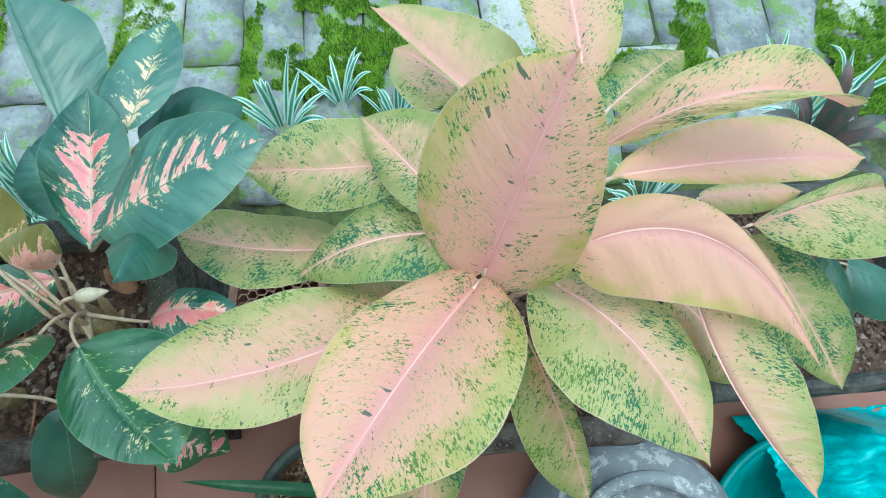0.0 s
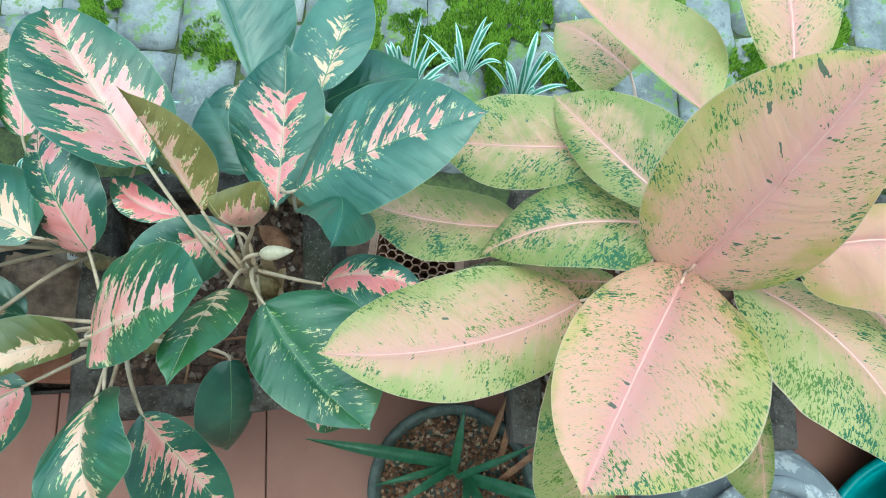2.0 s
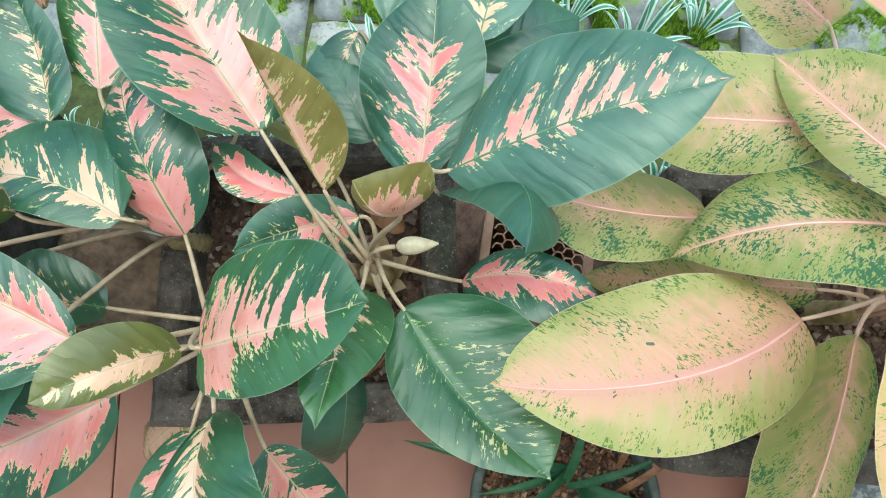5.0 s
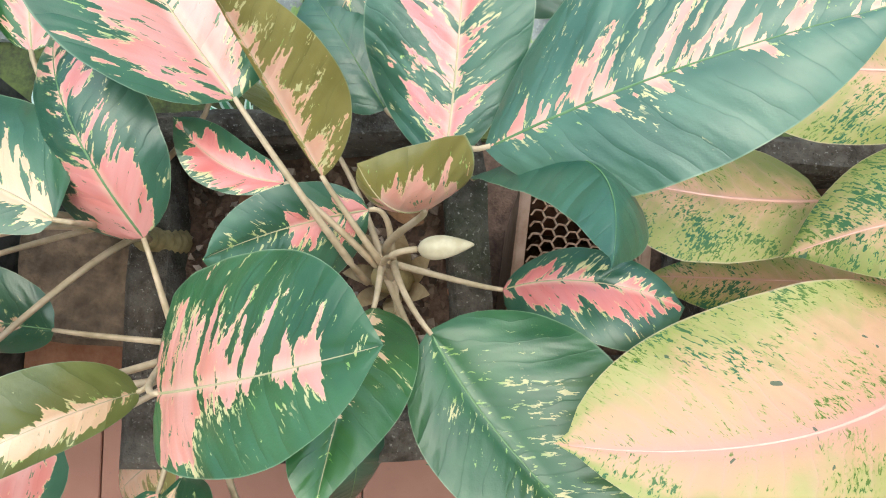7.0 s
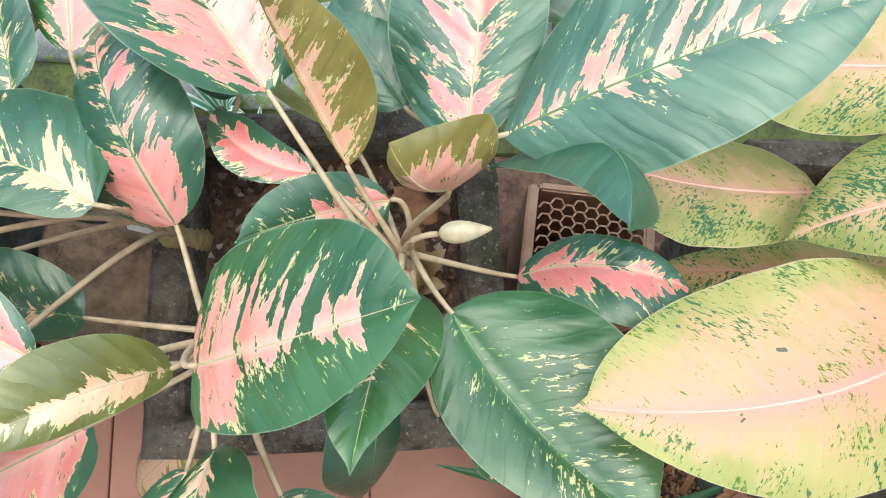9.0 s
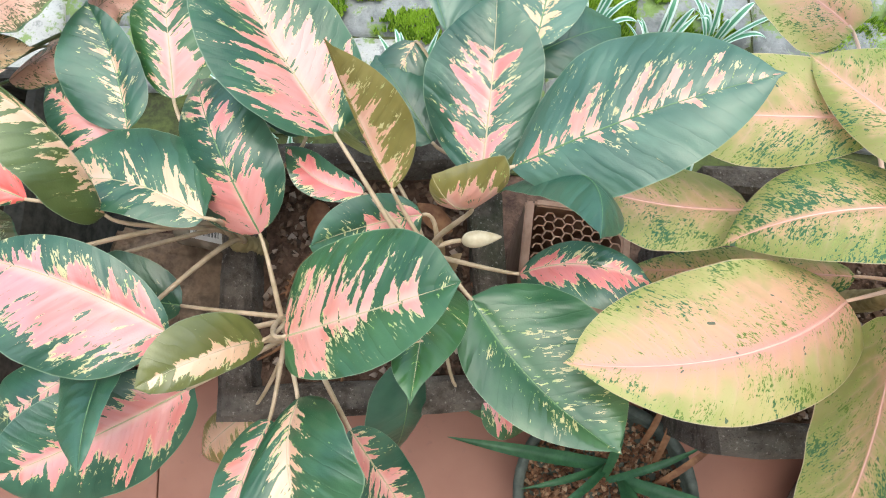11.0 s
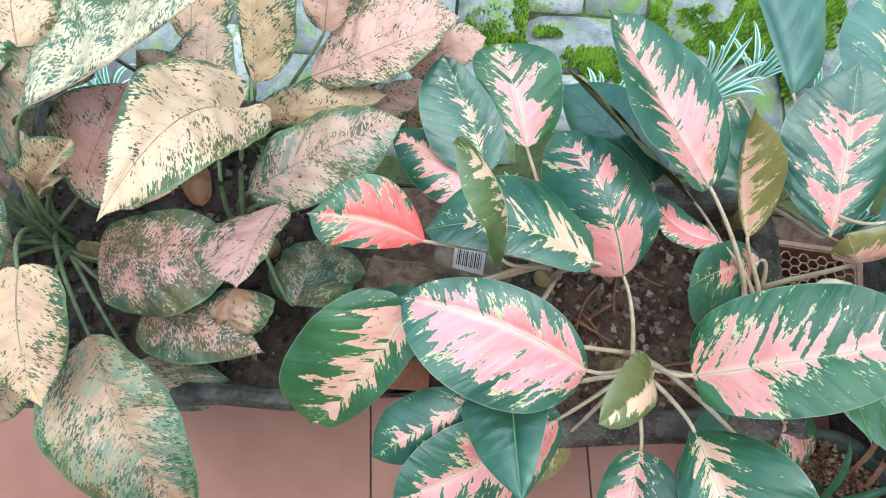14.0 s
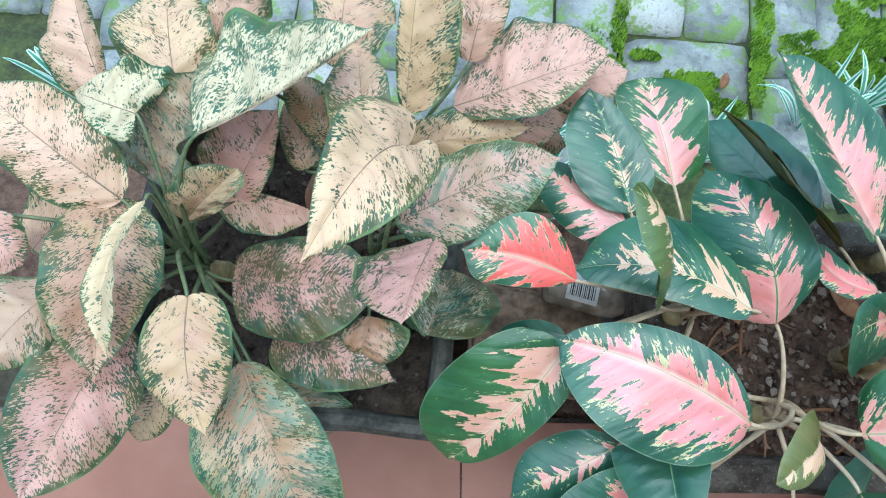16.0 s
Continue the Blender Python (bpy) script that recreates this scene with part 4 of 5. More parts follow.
leaf("side_crown", "dark", (-0.546, 0.258, 0.440), (-0.581, 0.359, 0.433), (-0.602, 0.327, 0.435), (-0.525, 0.345, 0.429), 0.003, (0.30, 0.15, 0.92), 0.01, tone=0.6, point=0.48, blobs=[(0.2, 0, 0.25, 0.7, 0.3)], blunt=0.48, bend=-0.001)
leaf("side_crown", "dark", (-0.621, 0.153, 0.469), (-0.712, 0.157, 0.485), (-0.663, 0.194, 0.491), (-0.691, 0.137, 0.478), 0.004, (0.85, -0.50, 1.10), 0.02, tone=0.3, blunt=0.82, point=1.18, bend=0.006)
leaf("side_crown", "dark", (-0.576, 0.215, 0.430), (-0.668, 0.264, 0.420), (-0.626, 0.264, 0.424), (-0.622, 0.203, 0.427), 0.008, (0.70, 0.10, 0.95), 0.01, point=0.8)
leaf("side_crown", "dark", (-0.435, 0.242, 0.440), (-0.515, 0.345, 0.400), (-0.494, 0.274, 0.422), (-0.442, 0.330, 0.417), 0.008, (0.00, 0.50, 0.00), 0.01, point=0.8)
leaf("tall_crown", "dark", (-0.382, 0.246, 0.397), (-0.522, 0.322, 0.469), (-0.480, 0.281, 0.478), (-0.482, 0.268, 0.489), -0.001, (0.00, 0.50, 0.00), 0.00, tone=0.9, blunt=0.5, point=0.73)
leaf("side_crown", "dark", (-0.611, 0.117, 0.400), (-0.674, 0.088, 0.360), (-0.659, 0.125, 0.376), (-0.625, 0.091, 0.387), 0.006, (0.00, 0.50, 0.00), 0.01, point=0.8)
leaf("tall_crown", "dark", (-0.262, 0.062, 0.335), (-0.212, 0.044, 0.300), (-0.250, 0.024, 0.322), (-0.226, 0.074, 0.317), 0.006, (0.30, 0.00, 0.90), 0.01, tone=0.5, point=0.8, blobs=[(0.3, -0.6, 0.5, 0.5, 0.3)])
leaf("front_crown", "dark", (-0.520, 0.097, 0.400), (-0.611, 0.103, 0.400), (-0.560, 0.079, 0.395), (-0.571, 0.134, 0.410), 0.008, (0.06, 0.60, 0.60), 0.01, tone=0.2, point=0.8)
leaf("back_crown", "dark", (-0.361, 0.338, 0.430), (-0.387, 0.274, 0.400), (-0.398, 0.311, 0.414), (-0.346, 0.303, 0.417), 0.006, (0.10, 0.80, 0.50), 0.01, point=0.8)
leaf("back_crown", "dark", (-0.335, 0.255, 0.420), (-0.394, 0.328, 0.420), (-0.392, 0.276, 0.420), (-0.344, 0.317, 0.420), 0.006, (0.00, 0.50, 0.00), 0.01, point=0.8)
leaf("mottled_crown", "mott", (-0.760, 0.204, 0.547), (-0.794, 0.098, 0.615), (-0.791, 0.215, 0.593), (-0.741, 0.152, 0.597), 0.027, (0.30, 0.00, 0.45), 0.20, heel=0.58, blunt=0.4, point=0.99, curl=0.35, bend=0.01, tone=-0.5)
leaf("mottled_crown", "mott", (-0.788, 0.190, 0.486), (-0.836, 0.330, 0.471), (-0.843, 0.262, 0.487), (-0.794, 0.278, 0.489), 0.011, (0.55, 0.45, 0.60), 0.01, blunt=0.5, point=0.79, tone=-0.3)
leaf("cream_crown", "mott", (-0.917, 0.196, 0.526), (-0.805, 0.294, 0.549), (-0.946, 0.298, 0.474), (-0.892, 0.238, 0.500), -0.005, (0.04, 0.05, 1.15), 0.03, curl=0.35, blunt=0.48, point=0.86, bend=-0.003)
leaf("mottled_crown", "mott", (-0.766, 0.179, 0.455), (-0.649, 0.244, 0.492), (-0.731, 0.241, 0.477), (-0.701, 0.169, 0.477), 0.009, (0.60, 0.70, 0.80), 0.04, curl=0.35, blunt=0.53, point=0.83, bend=0.001)
leaf("rear_crown", "mott", (-0.745, 0.298, 0.435), (-0.621, 0.356, 0.473), (-0.694, 0.389, 0.450), (-0.675, 0.289, 0.465), 0.004, (0.95, 0.10, 0.60), 0.00, curl=0.35, blunt=0.67, point=0.79, bend=-0.005, tone=-0.3)
leaf("rear_crown", "mott", (-0.779, 0.265, 0.474), (-0.784, 0.381, 0.551), (-0.793, 0.314, 0.515), (-0.741, 0.315, 0.516), 0.007, (0.15, 0.35, 0.40), 0.00, blunt=0.49, point=0.72)
leaf("rear_crown", "mott", (-0.738, 0.336, 0.450), (-0.730, 0.406, 0.490), (-0.759, 0.366, 0.466), (-0.711, 0.375, 0.474), 0.008, (0.95, 0.05, 0.10), 0.01, point=0.8, tone=-0.4)
leaf("cream_crown", "mott", (-0.990, 0.150, 0.470), (-1.100, 0.206, 0.520), (-1.030, 0.213, 0.508), (-1.044, 0.137, 0.487), 0.012, (0.60, 0.05, 0.55), 0.01, point=0.8, tone=-0.5)
leaf("cream_crown", "mott", (-0.993, 0.219, 0.485), (-1.049, 0.229, 0.487), (-0.976, 0.263, 0.488), (-0.991, 0.187, 0.493), 0.009, (0.04, 0.05, 0.55), 0.00, blunt=0.49, point=0.66, bend=-0.004)
leaf("cream_crown", "mott", (-0.970, 0.173, 0.440), (-0.948, 0.260, 0.500), (-1.029, 0.222, 0.420), (-0.929, 0.205, 0.510), -0.005, (0.45, 0.95, 0.75), 0.01, point=0.8)
leaf("cream_crown", "mott", (-0.920, 0.164, 0.429), (-0.888, 0.255, 0.462), (-0.943, 0.213, 0.454), (-0.885, 0.191, 0.450), 0.009, (0.95, 0.00, 0.30), 0.02, blunt=0.52, point=0.78, bend=-0.001)
leaf("cream_crown", "mott", (-0.948, 0.149, 0.440), (-0.884, 0.177, 0.520), (-0.935, 0.168, 0.504), (-0.874, 0.153, 0.530), 0.005, (0.15, 0.55, 0.60), 0.01, point=0.8)
leaf("cream_crown", "mott", (-0.928, 0.185, 0.442), (-0.842, 0.181, 0.421), (-0.892, 0.186, 0.437), (-0.893, 0.147, 0.437), 0.003, (0.55, 0.20, 0.30), 0.01, blunt=0.5, point=0.75, bend=-0.001)
# browner and greener all over, colour standing in for shadow on half this blade
leaf("cream_crown", "mott", (-1.008, 0.149, 0.462), (-0.946, 0.012, 0.506), (-1.006, 0.070, 0.511), (-0.940, 0.109, 0.472), 0.012, (0.45, 0.35, 0.90), 0.02, blunt=0.49, point=0.85, tone=0.2)
leaf("cream_crown", "mott", (-0.891, 0.078, 0.522), (-0.860, -0.012, 0.501), (-0.915, 0.028, 0.515), (-0.857, 0.057, 0.509), -0.001, (0.30, 0.05, 0.70), 0.02, heel=0.36, curl=0.35, blunt=0.56, point=0.98, bend=0.007)
leaf("cream_crown", "mott", (-0.968, 0.055, 0.461), (-0.971, -0.077, 0.504), (-1.004, 0.008, 0.497), (-0.930, -0.014, 0.464), 0.003, (1.10, 0.15, 0.90), 0.02, curl=0.35, blunt=0.49, point=0.72, bend=-0.001, tone=0.15)
leaf("cream_crown", "mott", (-1.004, 0.076, 0.480), (-1.033, 0.001, 0.500), (-1.053, 0.046, 0.491), (-0.988, 0.034, 0.488), 0.010, (0.60, 0.70, 0.70), 0.01, point=0.8)
leaf("cream_crown", "mott", (-0.915, 0.115, 0.379), (-0.776, 0.127, 0.415), (-0.832, 0.162, 0.419), (-0.841, 0.069, 0.400), 0.015, (0.85, 0.30, 1.50), 0.03, curl=0.35, blunt=0.33, point=0.78)
leaf("mottled_crown", "mott", (-0.734, 0.160, 0.483), (-0.742, 0.088, 0.517), (-0.789, 0.119, 0.479), (-0.722, 0.136, 0.505), 0.004, (1.10, 0.00, 0.65), 0.07, curl=0.35, blunt=0.55, point=0.85)
leaf("cream_crown", "mott", (-0.870, 0.075, 0.364), (-0.749, 0.053, 0.377), (-0.822, 0.099, 0.375), (-0.837, 0.034, 0.386), 0.013, (0.75, 0.45, 1.80), 0.01, curl=0.35, blunt=0.5, point=0.9, bend=0.001)
leaf("mottled_crown", "mott", (-0.785, 0.105, 0.389), (-0.779, 0.060, 0.370), (-0.805, 0.089, 0.386), (-0.745, 0.092, 0.401), 0.010, (0.60, 0.35, 0.80), 0.01, curl=0.35, blunt=0.5, point=0.75, bend=0.001, tone=0.9)
leaf("mottled_crown", "mott", (-0.732, 0.100, 0.379), (-0.720, 0.167, 0.365), (-0.762, 0.137, 0.366), (-0.670, 0.126, 0.395), 0.005, (0.30, 1.00, 1.80), 0.01, curl=0.35, blunt=0.47, point=0.68, bend=-0.001)
leaf("cream_crown", "mott", (-0.863, 0.042, 0.459), (-0.766, -0.087, 0.419), (-0.874, -0.038, 0.467), (-0.782, 0.000, 0.468), 0.023, (0.35, 0.75, 0.80), 0.01, blobs=[(0.4, 0.5, 0.5, 0.6, 0.15), (0.6, -0.4, 0.4, 0.3, 0.2)], curl=0.35, blunt=0.62, point=0.72, bend=-0.001, tone=0.6)
leaf("cream_crown", "mott", (-0.933, 0.010, 0.420), (-0.950, -0.037, 0.400), (-0.959, -0.009, 0.410), (-0.920, -0.011, 0.414), 0.006, (0.25, 0.50, 0.60), 0.01, point=0.8)
leaf("cream_crown", "mott", (-0.869, 0.029, 0.360), (-0.809, -0.006, 0.320), (-0.872, -0.007, 0.351), (-0.795, 0.029, 0.323), 0.006, (0.10, 0.95, 0.95), 0.01, point=0.8)
leaf("cream_crown", "mott", (-0.971, 0.237, 0.460), (-1.010, 0.356, 0.480), (-1.034, 0.279, 0.470), (-0.950, 0.296, 0.468), 0.012, (0.20, 0.40, 0.65), 0.01, point=0.8, tone=-0.4)
leaf("cream_crown", "mott", (-1.041, 0.242, 0.460), (-1.094, 0.340, 0.480), (-1.099, 0.257, 0.467), (-1.059, 0.291, 0.469), 0.010, (0.55, 0.20, 0.35), 0.01, point=0.8, tone=-0.4)
leaf("rear_crown", "mott", (-0.960, 0.305, 0.460), (-0.937, 0.375, 0.480), (-0.973, 0.342, 0.469), (-0.895, 0.346, 0.476), 0.010, (0.45, 0.30, 0.40), 0.01, point=0.8)
leaf("rear_crown", "mott", (-0.847, 0.303, 0.460), (-0.860, 0.399, 0.460), (-0.880, 0.354, 0.460), (-0.809, 0.361, 0.460), 0.010, (0.40, 0.40, 0.60), 0.01, point=0.8)
leaf("rear_crown", "mott", (-0.790, 0.257, 0.420), (-0.674, 0.288, 0.440), (-0.745, 0.292, 0.439), (-0.729, 0.260, 0.420), 0.008, (0.25, 0.30, 0.50), 0.01, point=0.8)
leaf("rear_crown", "mott", (-0.715, 0.274, 0.400), (-0.637, 0.337, 0.400), (-0.678, 0.323, 0.400), (-0.667, 0.284, 0.400), 0.008, (0.60, 0.45, 0.50), 0.01, point=0.8)
leaf("rear_crown", "mott", (-0.664, 0.338, 0.400), (-0.596, 0.367, 0.430), (-0.636, 0.381, 0.418), (-0.612, 0.331, 0.418), 0.008, (0.65, 0.30, 0.40), 0.01, point=0.8)
leaf("cream_crown", "mott", (-1.082, 0.103, 0.420), (-1.044, 0.164, 0.420), (-1.096, 0.144, 0.420), (-1.030, 0.124, 0.420), 0.006, (0.40, 0.40, 0.50), 0.01, point=0.8)
leaf("cream_crown", "mott", (-0.995, 0.083, 0.450), (-0.963, 0.121, 0.440), (-0.998, 0.123, 0.444), (-0.950, 0.084, 0.444), 0.006, (0.50, 0.60, 0.80), 0.01, point=0.8)
leaf("cream_crown", "mott", (-1.096, 0.116, 0.470), (-1.057, 0.083, 0.460), (-1.070, 0.118, 0.466), (-1.080, 0.073, 0.462), 0.006, (0.75, 0.30, 0.50), 0.01, point=0.8)
leaf("rear_crown", "mott", (-0.865, 0.220, 0.420), (-0.899, 0.276, 0.430), (-0.888, 0.231, 0.423), (-0.861, 0.269, 0.426), 0.006, (0.40, 0.60, 0.70), 0.01, point=0.8)
leaf("rear_crown", "mott", (-0.706, 0.321, 0.380), (-0.632, 0.314, 0.360), (-0.678, 0.337, 0.373), (-0.664, 0.292, 0.368), 0.006, (0.40, 0.60, 0.70), 0.01, point=0.8)
leaf("front_crown", "dark", (-0.467, 0.021, 0.330), (-0.535, -0.034, 0.240), (-0.521, 0.008, 0.276), (-0.476, -0.024, 0.296), 0.008, (0.55, 0.80, 1.00), 0.01, tone=1, ripple=2.5, point=0.8)
leaf("tall_crown", "dark", (-0.286, 0.060, 0.330), (-0.201, 0.044, 0.270), (-0.259, 0.038, 0.304), (-0.226, 0.078, 0.292), 0.008, (0.75, -0.15, 1.00), 0.01, tone=0.6, ripple=2, point=0.8)
leaf("right_crown", "dark", (0.424, 0.250, 0.370), (0.457, 0.165, 0.330), (0.460, 0.214, 0.345), (0.407, 0.204, 0.345), 0.008, (0.00, 0.50, 0.00), 0.01, tone=0.25)
leaf("right_crown", "dark", (0.465, 0.248, 0.340), (0.561, 0.212, 0.300), (0.522, 0.249, 0.320), (0.489, 0.196, 0.320), 0.008, (0.00, 0.50, 0.00), 0.01, tone=-0.2)
leaf("right_crown", "dark", (0.467, 0.200, 0.300), (0.475, 0.136, 0.260), (0.485, 0.172, 0.280), (0.463, 0.170, 0.280), 0.004, (0.00, 0.50, 0.00), 0.01, tone=0.1)
leaf("rear_crown", "mott", (-0.829, 0.235, 0.440), (-0.893, 0.287, 0.460), (-0.879, 0.255, 0.440), (-0.854, 0.287, 0.450), 0.010, (0.30, 0.60, 0.60), 0.01, tone=0.6, point=0.8)
leaf("rear_crown", "mott", (-0.844, 0.230, 0.400), (-0.900, 0.256, 0.420), (-0.876, 0.232, 0.410), (-0.867, 0.259, 0.420), 0.008, (0.30, 0.80, 0.90), 0.01, tone=0.7, point=0.8)
leaf("cream_crown", "mott", (-0.943, 0.141, 0.520), (-0.939, 0.027, 0.515), (-0.968, 0.081, 0.520), (-0.935, 0.082, 0.540), 0.006, (0.05, 0.00, 0.35), 0.00, blunt=0.6, point=0.8, bend=0.014, curl=0.35)

# ---- ground, floor and paving ----
TURN = 5.0
TILE_TURN = 10.0
FLOOR = 0.03
gv = np.array([(-60, -60, -0.012), (60, -60, -0.012), (60, 60, -0.012), (-60, 60, -0.012)], float)
tagged(part("ground", gv, [(0, 1, 2, 3)], GROUND, smooth=False), "bare damp earth under the pots and paving", "ground", kind="structure")
slab_v, slab_f = box(-2.72, 2.03, -1.73, 0.09, -0.010, FLOOR - 0.006, 0.002, TILE_TURN, (-0.371, 0))
# unseen wall, added to block low sky so the floor gets dimmer
wall_v, wall_f = box(-4.5, 4.0, -1.95, -1.75, -0.012, 3.5, 0.004, TILE_TURN, (-0.371, 0))
tagged(part("wall_south", wall_v, wall_f, simple("cream_plaster", (0.50, 0.46, 0.38), (0.62, 0.58, 0.50), 6, 0.9, 0.3, 0.002), smooth=False), "unseen plain wall added behind the terrace to block low sky", "wall", kind="structure")
floor = tagged(part("floor", slab_v, slab_f, CEMENT, smooth=False), "terracotta tiled terrace floor with thin dark joints", "floor", kind="structure")


def shared_piece(name, mesh, at, turn, parent):
    ob = new(name, mesh)
    ob.parent = parent
    ob.matrix_basis = Matrix.Translation(Vector(at) - Vector(ORIGIN[parent.name])) @ pose(0, 0, 0, 0, 0, turn)
    return ob


def block_mesh(name, w, d, h, material, bevel=0.003, uneven=0.0, seed=0):
    verts, faces = box(-w / 2, w / 2, -d / 2, d / 2, -h, 0, bevel)
    if uneven:
        verts = rough(verts, uneven, 14.0, seed)
    me = bpy.data.meshes.new(name)
    me.from_pydata(verts.tolist(), [], faces)
    me.materials.append(material)
    return me


def paver_mesh(w, d, h, seed, nx=7, ny=5):
    """A worn paving block: uneven top, rounded rim, sides down to the bed."""
    r = np.random.default_rng(seed + 60)
    verts, faces = [], []
    for j in range(ny):
        for i in range(nx):
            u, v = 2 * i / (nx - 1) - 1, 2 * j / (ny - 1) - 1
            rim = i in (0, nx - 1) or j in (0, ny - 1)
            corner = i in (0, nx - 1) and j in (0, ny - 1)
            u, v = (q * (1 - 0.10 * (1 - abs(q))) for q in (u, v))
            pull = 0.97 if corner else 1.0
            jx, jy = r.uniform(-0.0022, 0.0022, 2)
            verts.append((u * w / 2 * pull + jx, v * d / 2 * pull + jy, -0.004 * rim - 0.003 * corner + r.uniform(-0.0016, 0.0016)))
    faces = grid_faces(ny, nx)
    ring = [i for i in range(nx)] + [j * nx + nx - 1 for j in range(1, ny)] + [(ny - 1) * nx + i for i in range(nx - 2, -1, -1)] + [j * nx for j in range(ny - 2, 0, -1)]
    base = len(verts)
    verts += [(verts[q][0] * 0.985, verts[q][1] * 0.985, -h) for q in ring]
    n = len(ring)
    faces += [(ring[(k + 1) % n], ring[k], base + k, base + (k + 1) % n) for k in range(n)]
    me = bpy.data.meshes.new("paver")
    me.from_pydata(verts, [], faces)
    me.materials.append(PAVER)
    me.polygons.foreach_set("use_smooth", [True] * len(me.polygons))
    return me


PITCH = 0.30
tile_mesh = block_mesh("tile", PITCH - 0.0022, PITCH - 0.0022, 0.010, TILE, 0.0008)
for i in range(-8, 8):
    for j in range(-6, 0):
        x, y = -0.371 + (i + 0.5) * PITCH, 0.085 + (j + 0.5) * PITCH
        p = spin([(x, y, FLOOR)], TILE_TURN, (-0.371, 0))[0]
        shared_piece("tile", tile_mesh, p, TILE_TURN, floor)

paving = tagged(part("pavement", box(-2.45, 2.0, 0.40, 1.75, -0.011, 0.020, 0.002, TURN - 1)[0], box(-2.45, 2.0, 0.40, 1.75, -0.011, 0.020, 0.002)[1], JOINT, smooth=False), "old grey paving blocks patched with bright green moss", "pavement", kind="structure")
CELL = 0.2135
paver_meshes = [paver_mesh(CELL - 0.004, CELL / 2 - 0.004, 0.034, k) for k in range(8)]
for i in range(-8, 11):
    for j in range(-1, 5):
        for k in (0, 1):
            x0, y0 = -0.330 + i * CELL, 0.640 + (0.06 if i % 2 else 0.0) + j * CELL
            if i % 2 and j % 2:
                x, y, turn = x0 + CELL / 2, y0 + CELL / 4 + k * CELL / 2, 0
            else:
                x, y, turn = x0 + CELL / 4 + k * CELL / 2, y0 + CELL / 2, 90
            p = spin([(x, y, 0.031 + rng.uniform(-0.006, 0.006))], TURN, (-0.33, 0.70))[0]
            if p[1] > 0.45:
                shared_piece("paver", paver_meshes[rng.integers(8)], p, TURN + turn + rng.uniform(-1, 1), paving)

# moss cushions on the paving
MOSS_SPOTS = [(-0.20, 0.685, 0.10, 0.05), (-0.15, 0.755, 0.055, 0.09), (-0.315, 0.72, 0.016, 0.14), (-0.20, 0.85, 0.09, 0.04), (-0.10, 0.70, 0.022, 0.12), (-0.05, 0.78, 0.04, 0.10), (-0.545, 0.72, 0.014, 0.11), (-0.50, 0.79, 0.05, 0.03), (-0.58, 0.63, 0.05, 0.05), (-0.49, 0.645, 0.03, 0.012), (-0.42, 0.60, 0.06, 0.03), (-0.36, 0.57, 0.03, 0.03), (-0.80, 0.66, 0.03, 0.06), (-0.77, 0.74, 0.02, 0.08), (0.47, 0.76, 0.035, 0.13), (0.36, 0.70, 0.06, 0.045), (0.26, 0.66, 0.05, 0.05), (0.20, 0.78, 0.02, 0.07), (0.81, 0.76, 0.10, 0.16), (0.62, 0.70, 0.04, 0.015), (0.03, 0.64, 0.05, 0.04)]
moss_pieces = []
for cx, cy, rx, ry in MOSS_SPOTS:
    for _ in range(int(260000 * rx * ry * 3.2) + 100):
        a, r = rng.uniform(0, 6.283), math.sqrt(rng.uniform(0, 1)) * 1.1
        x, y = cx + rx * r * math.cos(a), cy + ry * r * math.sin(a)
        if noise.noise(Vector((x * 26, y * 26, 2.0))) + 0.35 * noise.noise(Vector((x * 90, y * 90, 5.0))) + 0.9 * (0.98 - r) < 0.0:
            continue
        z = 0.034 + 0.006 * noise.noise(Vector((x * 60, y * 60, 0)))
        h, w, t = rng.uniform(0.002, 0.0075), rng.uniform(0.0012, 0.0026), rng.uniform(0, 6.28)
        ring = [(x + w * math.cos(t + q * 1.5708), y + w * math.sin(t + q * 1.5708), z - 0.004) for q in range(4)]
        ring.append((x + rng.uniform(-0.002, 0.002), y + rng.uniform(-0.002, 0.002), z + h))
        moss_pieces.append((ring, [(0, 1, 4), (1, 2, 4), (2, 3, 4), (3, 0, 4)]))
mv, mf = merge(moss_pieces)
tagged(part("moss", mv, mf, MOSS, smooth=False), "bright yellow-green moss cushions on paving", "moss", kind="stuff")

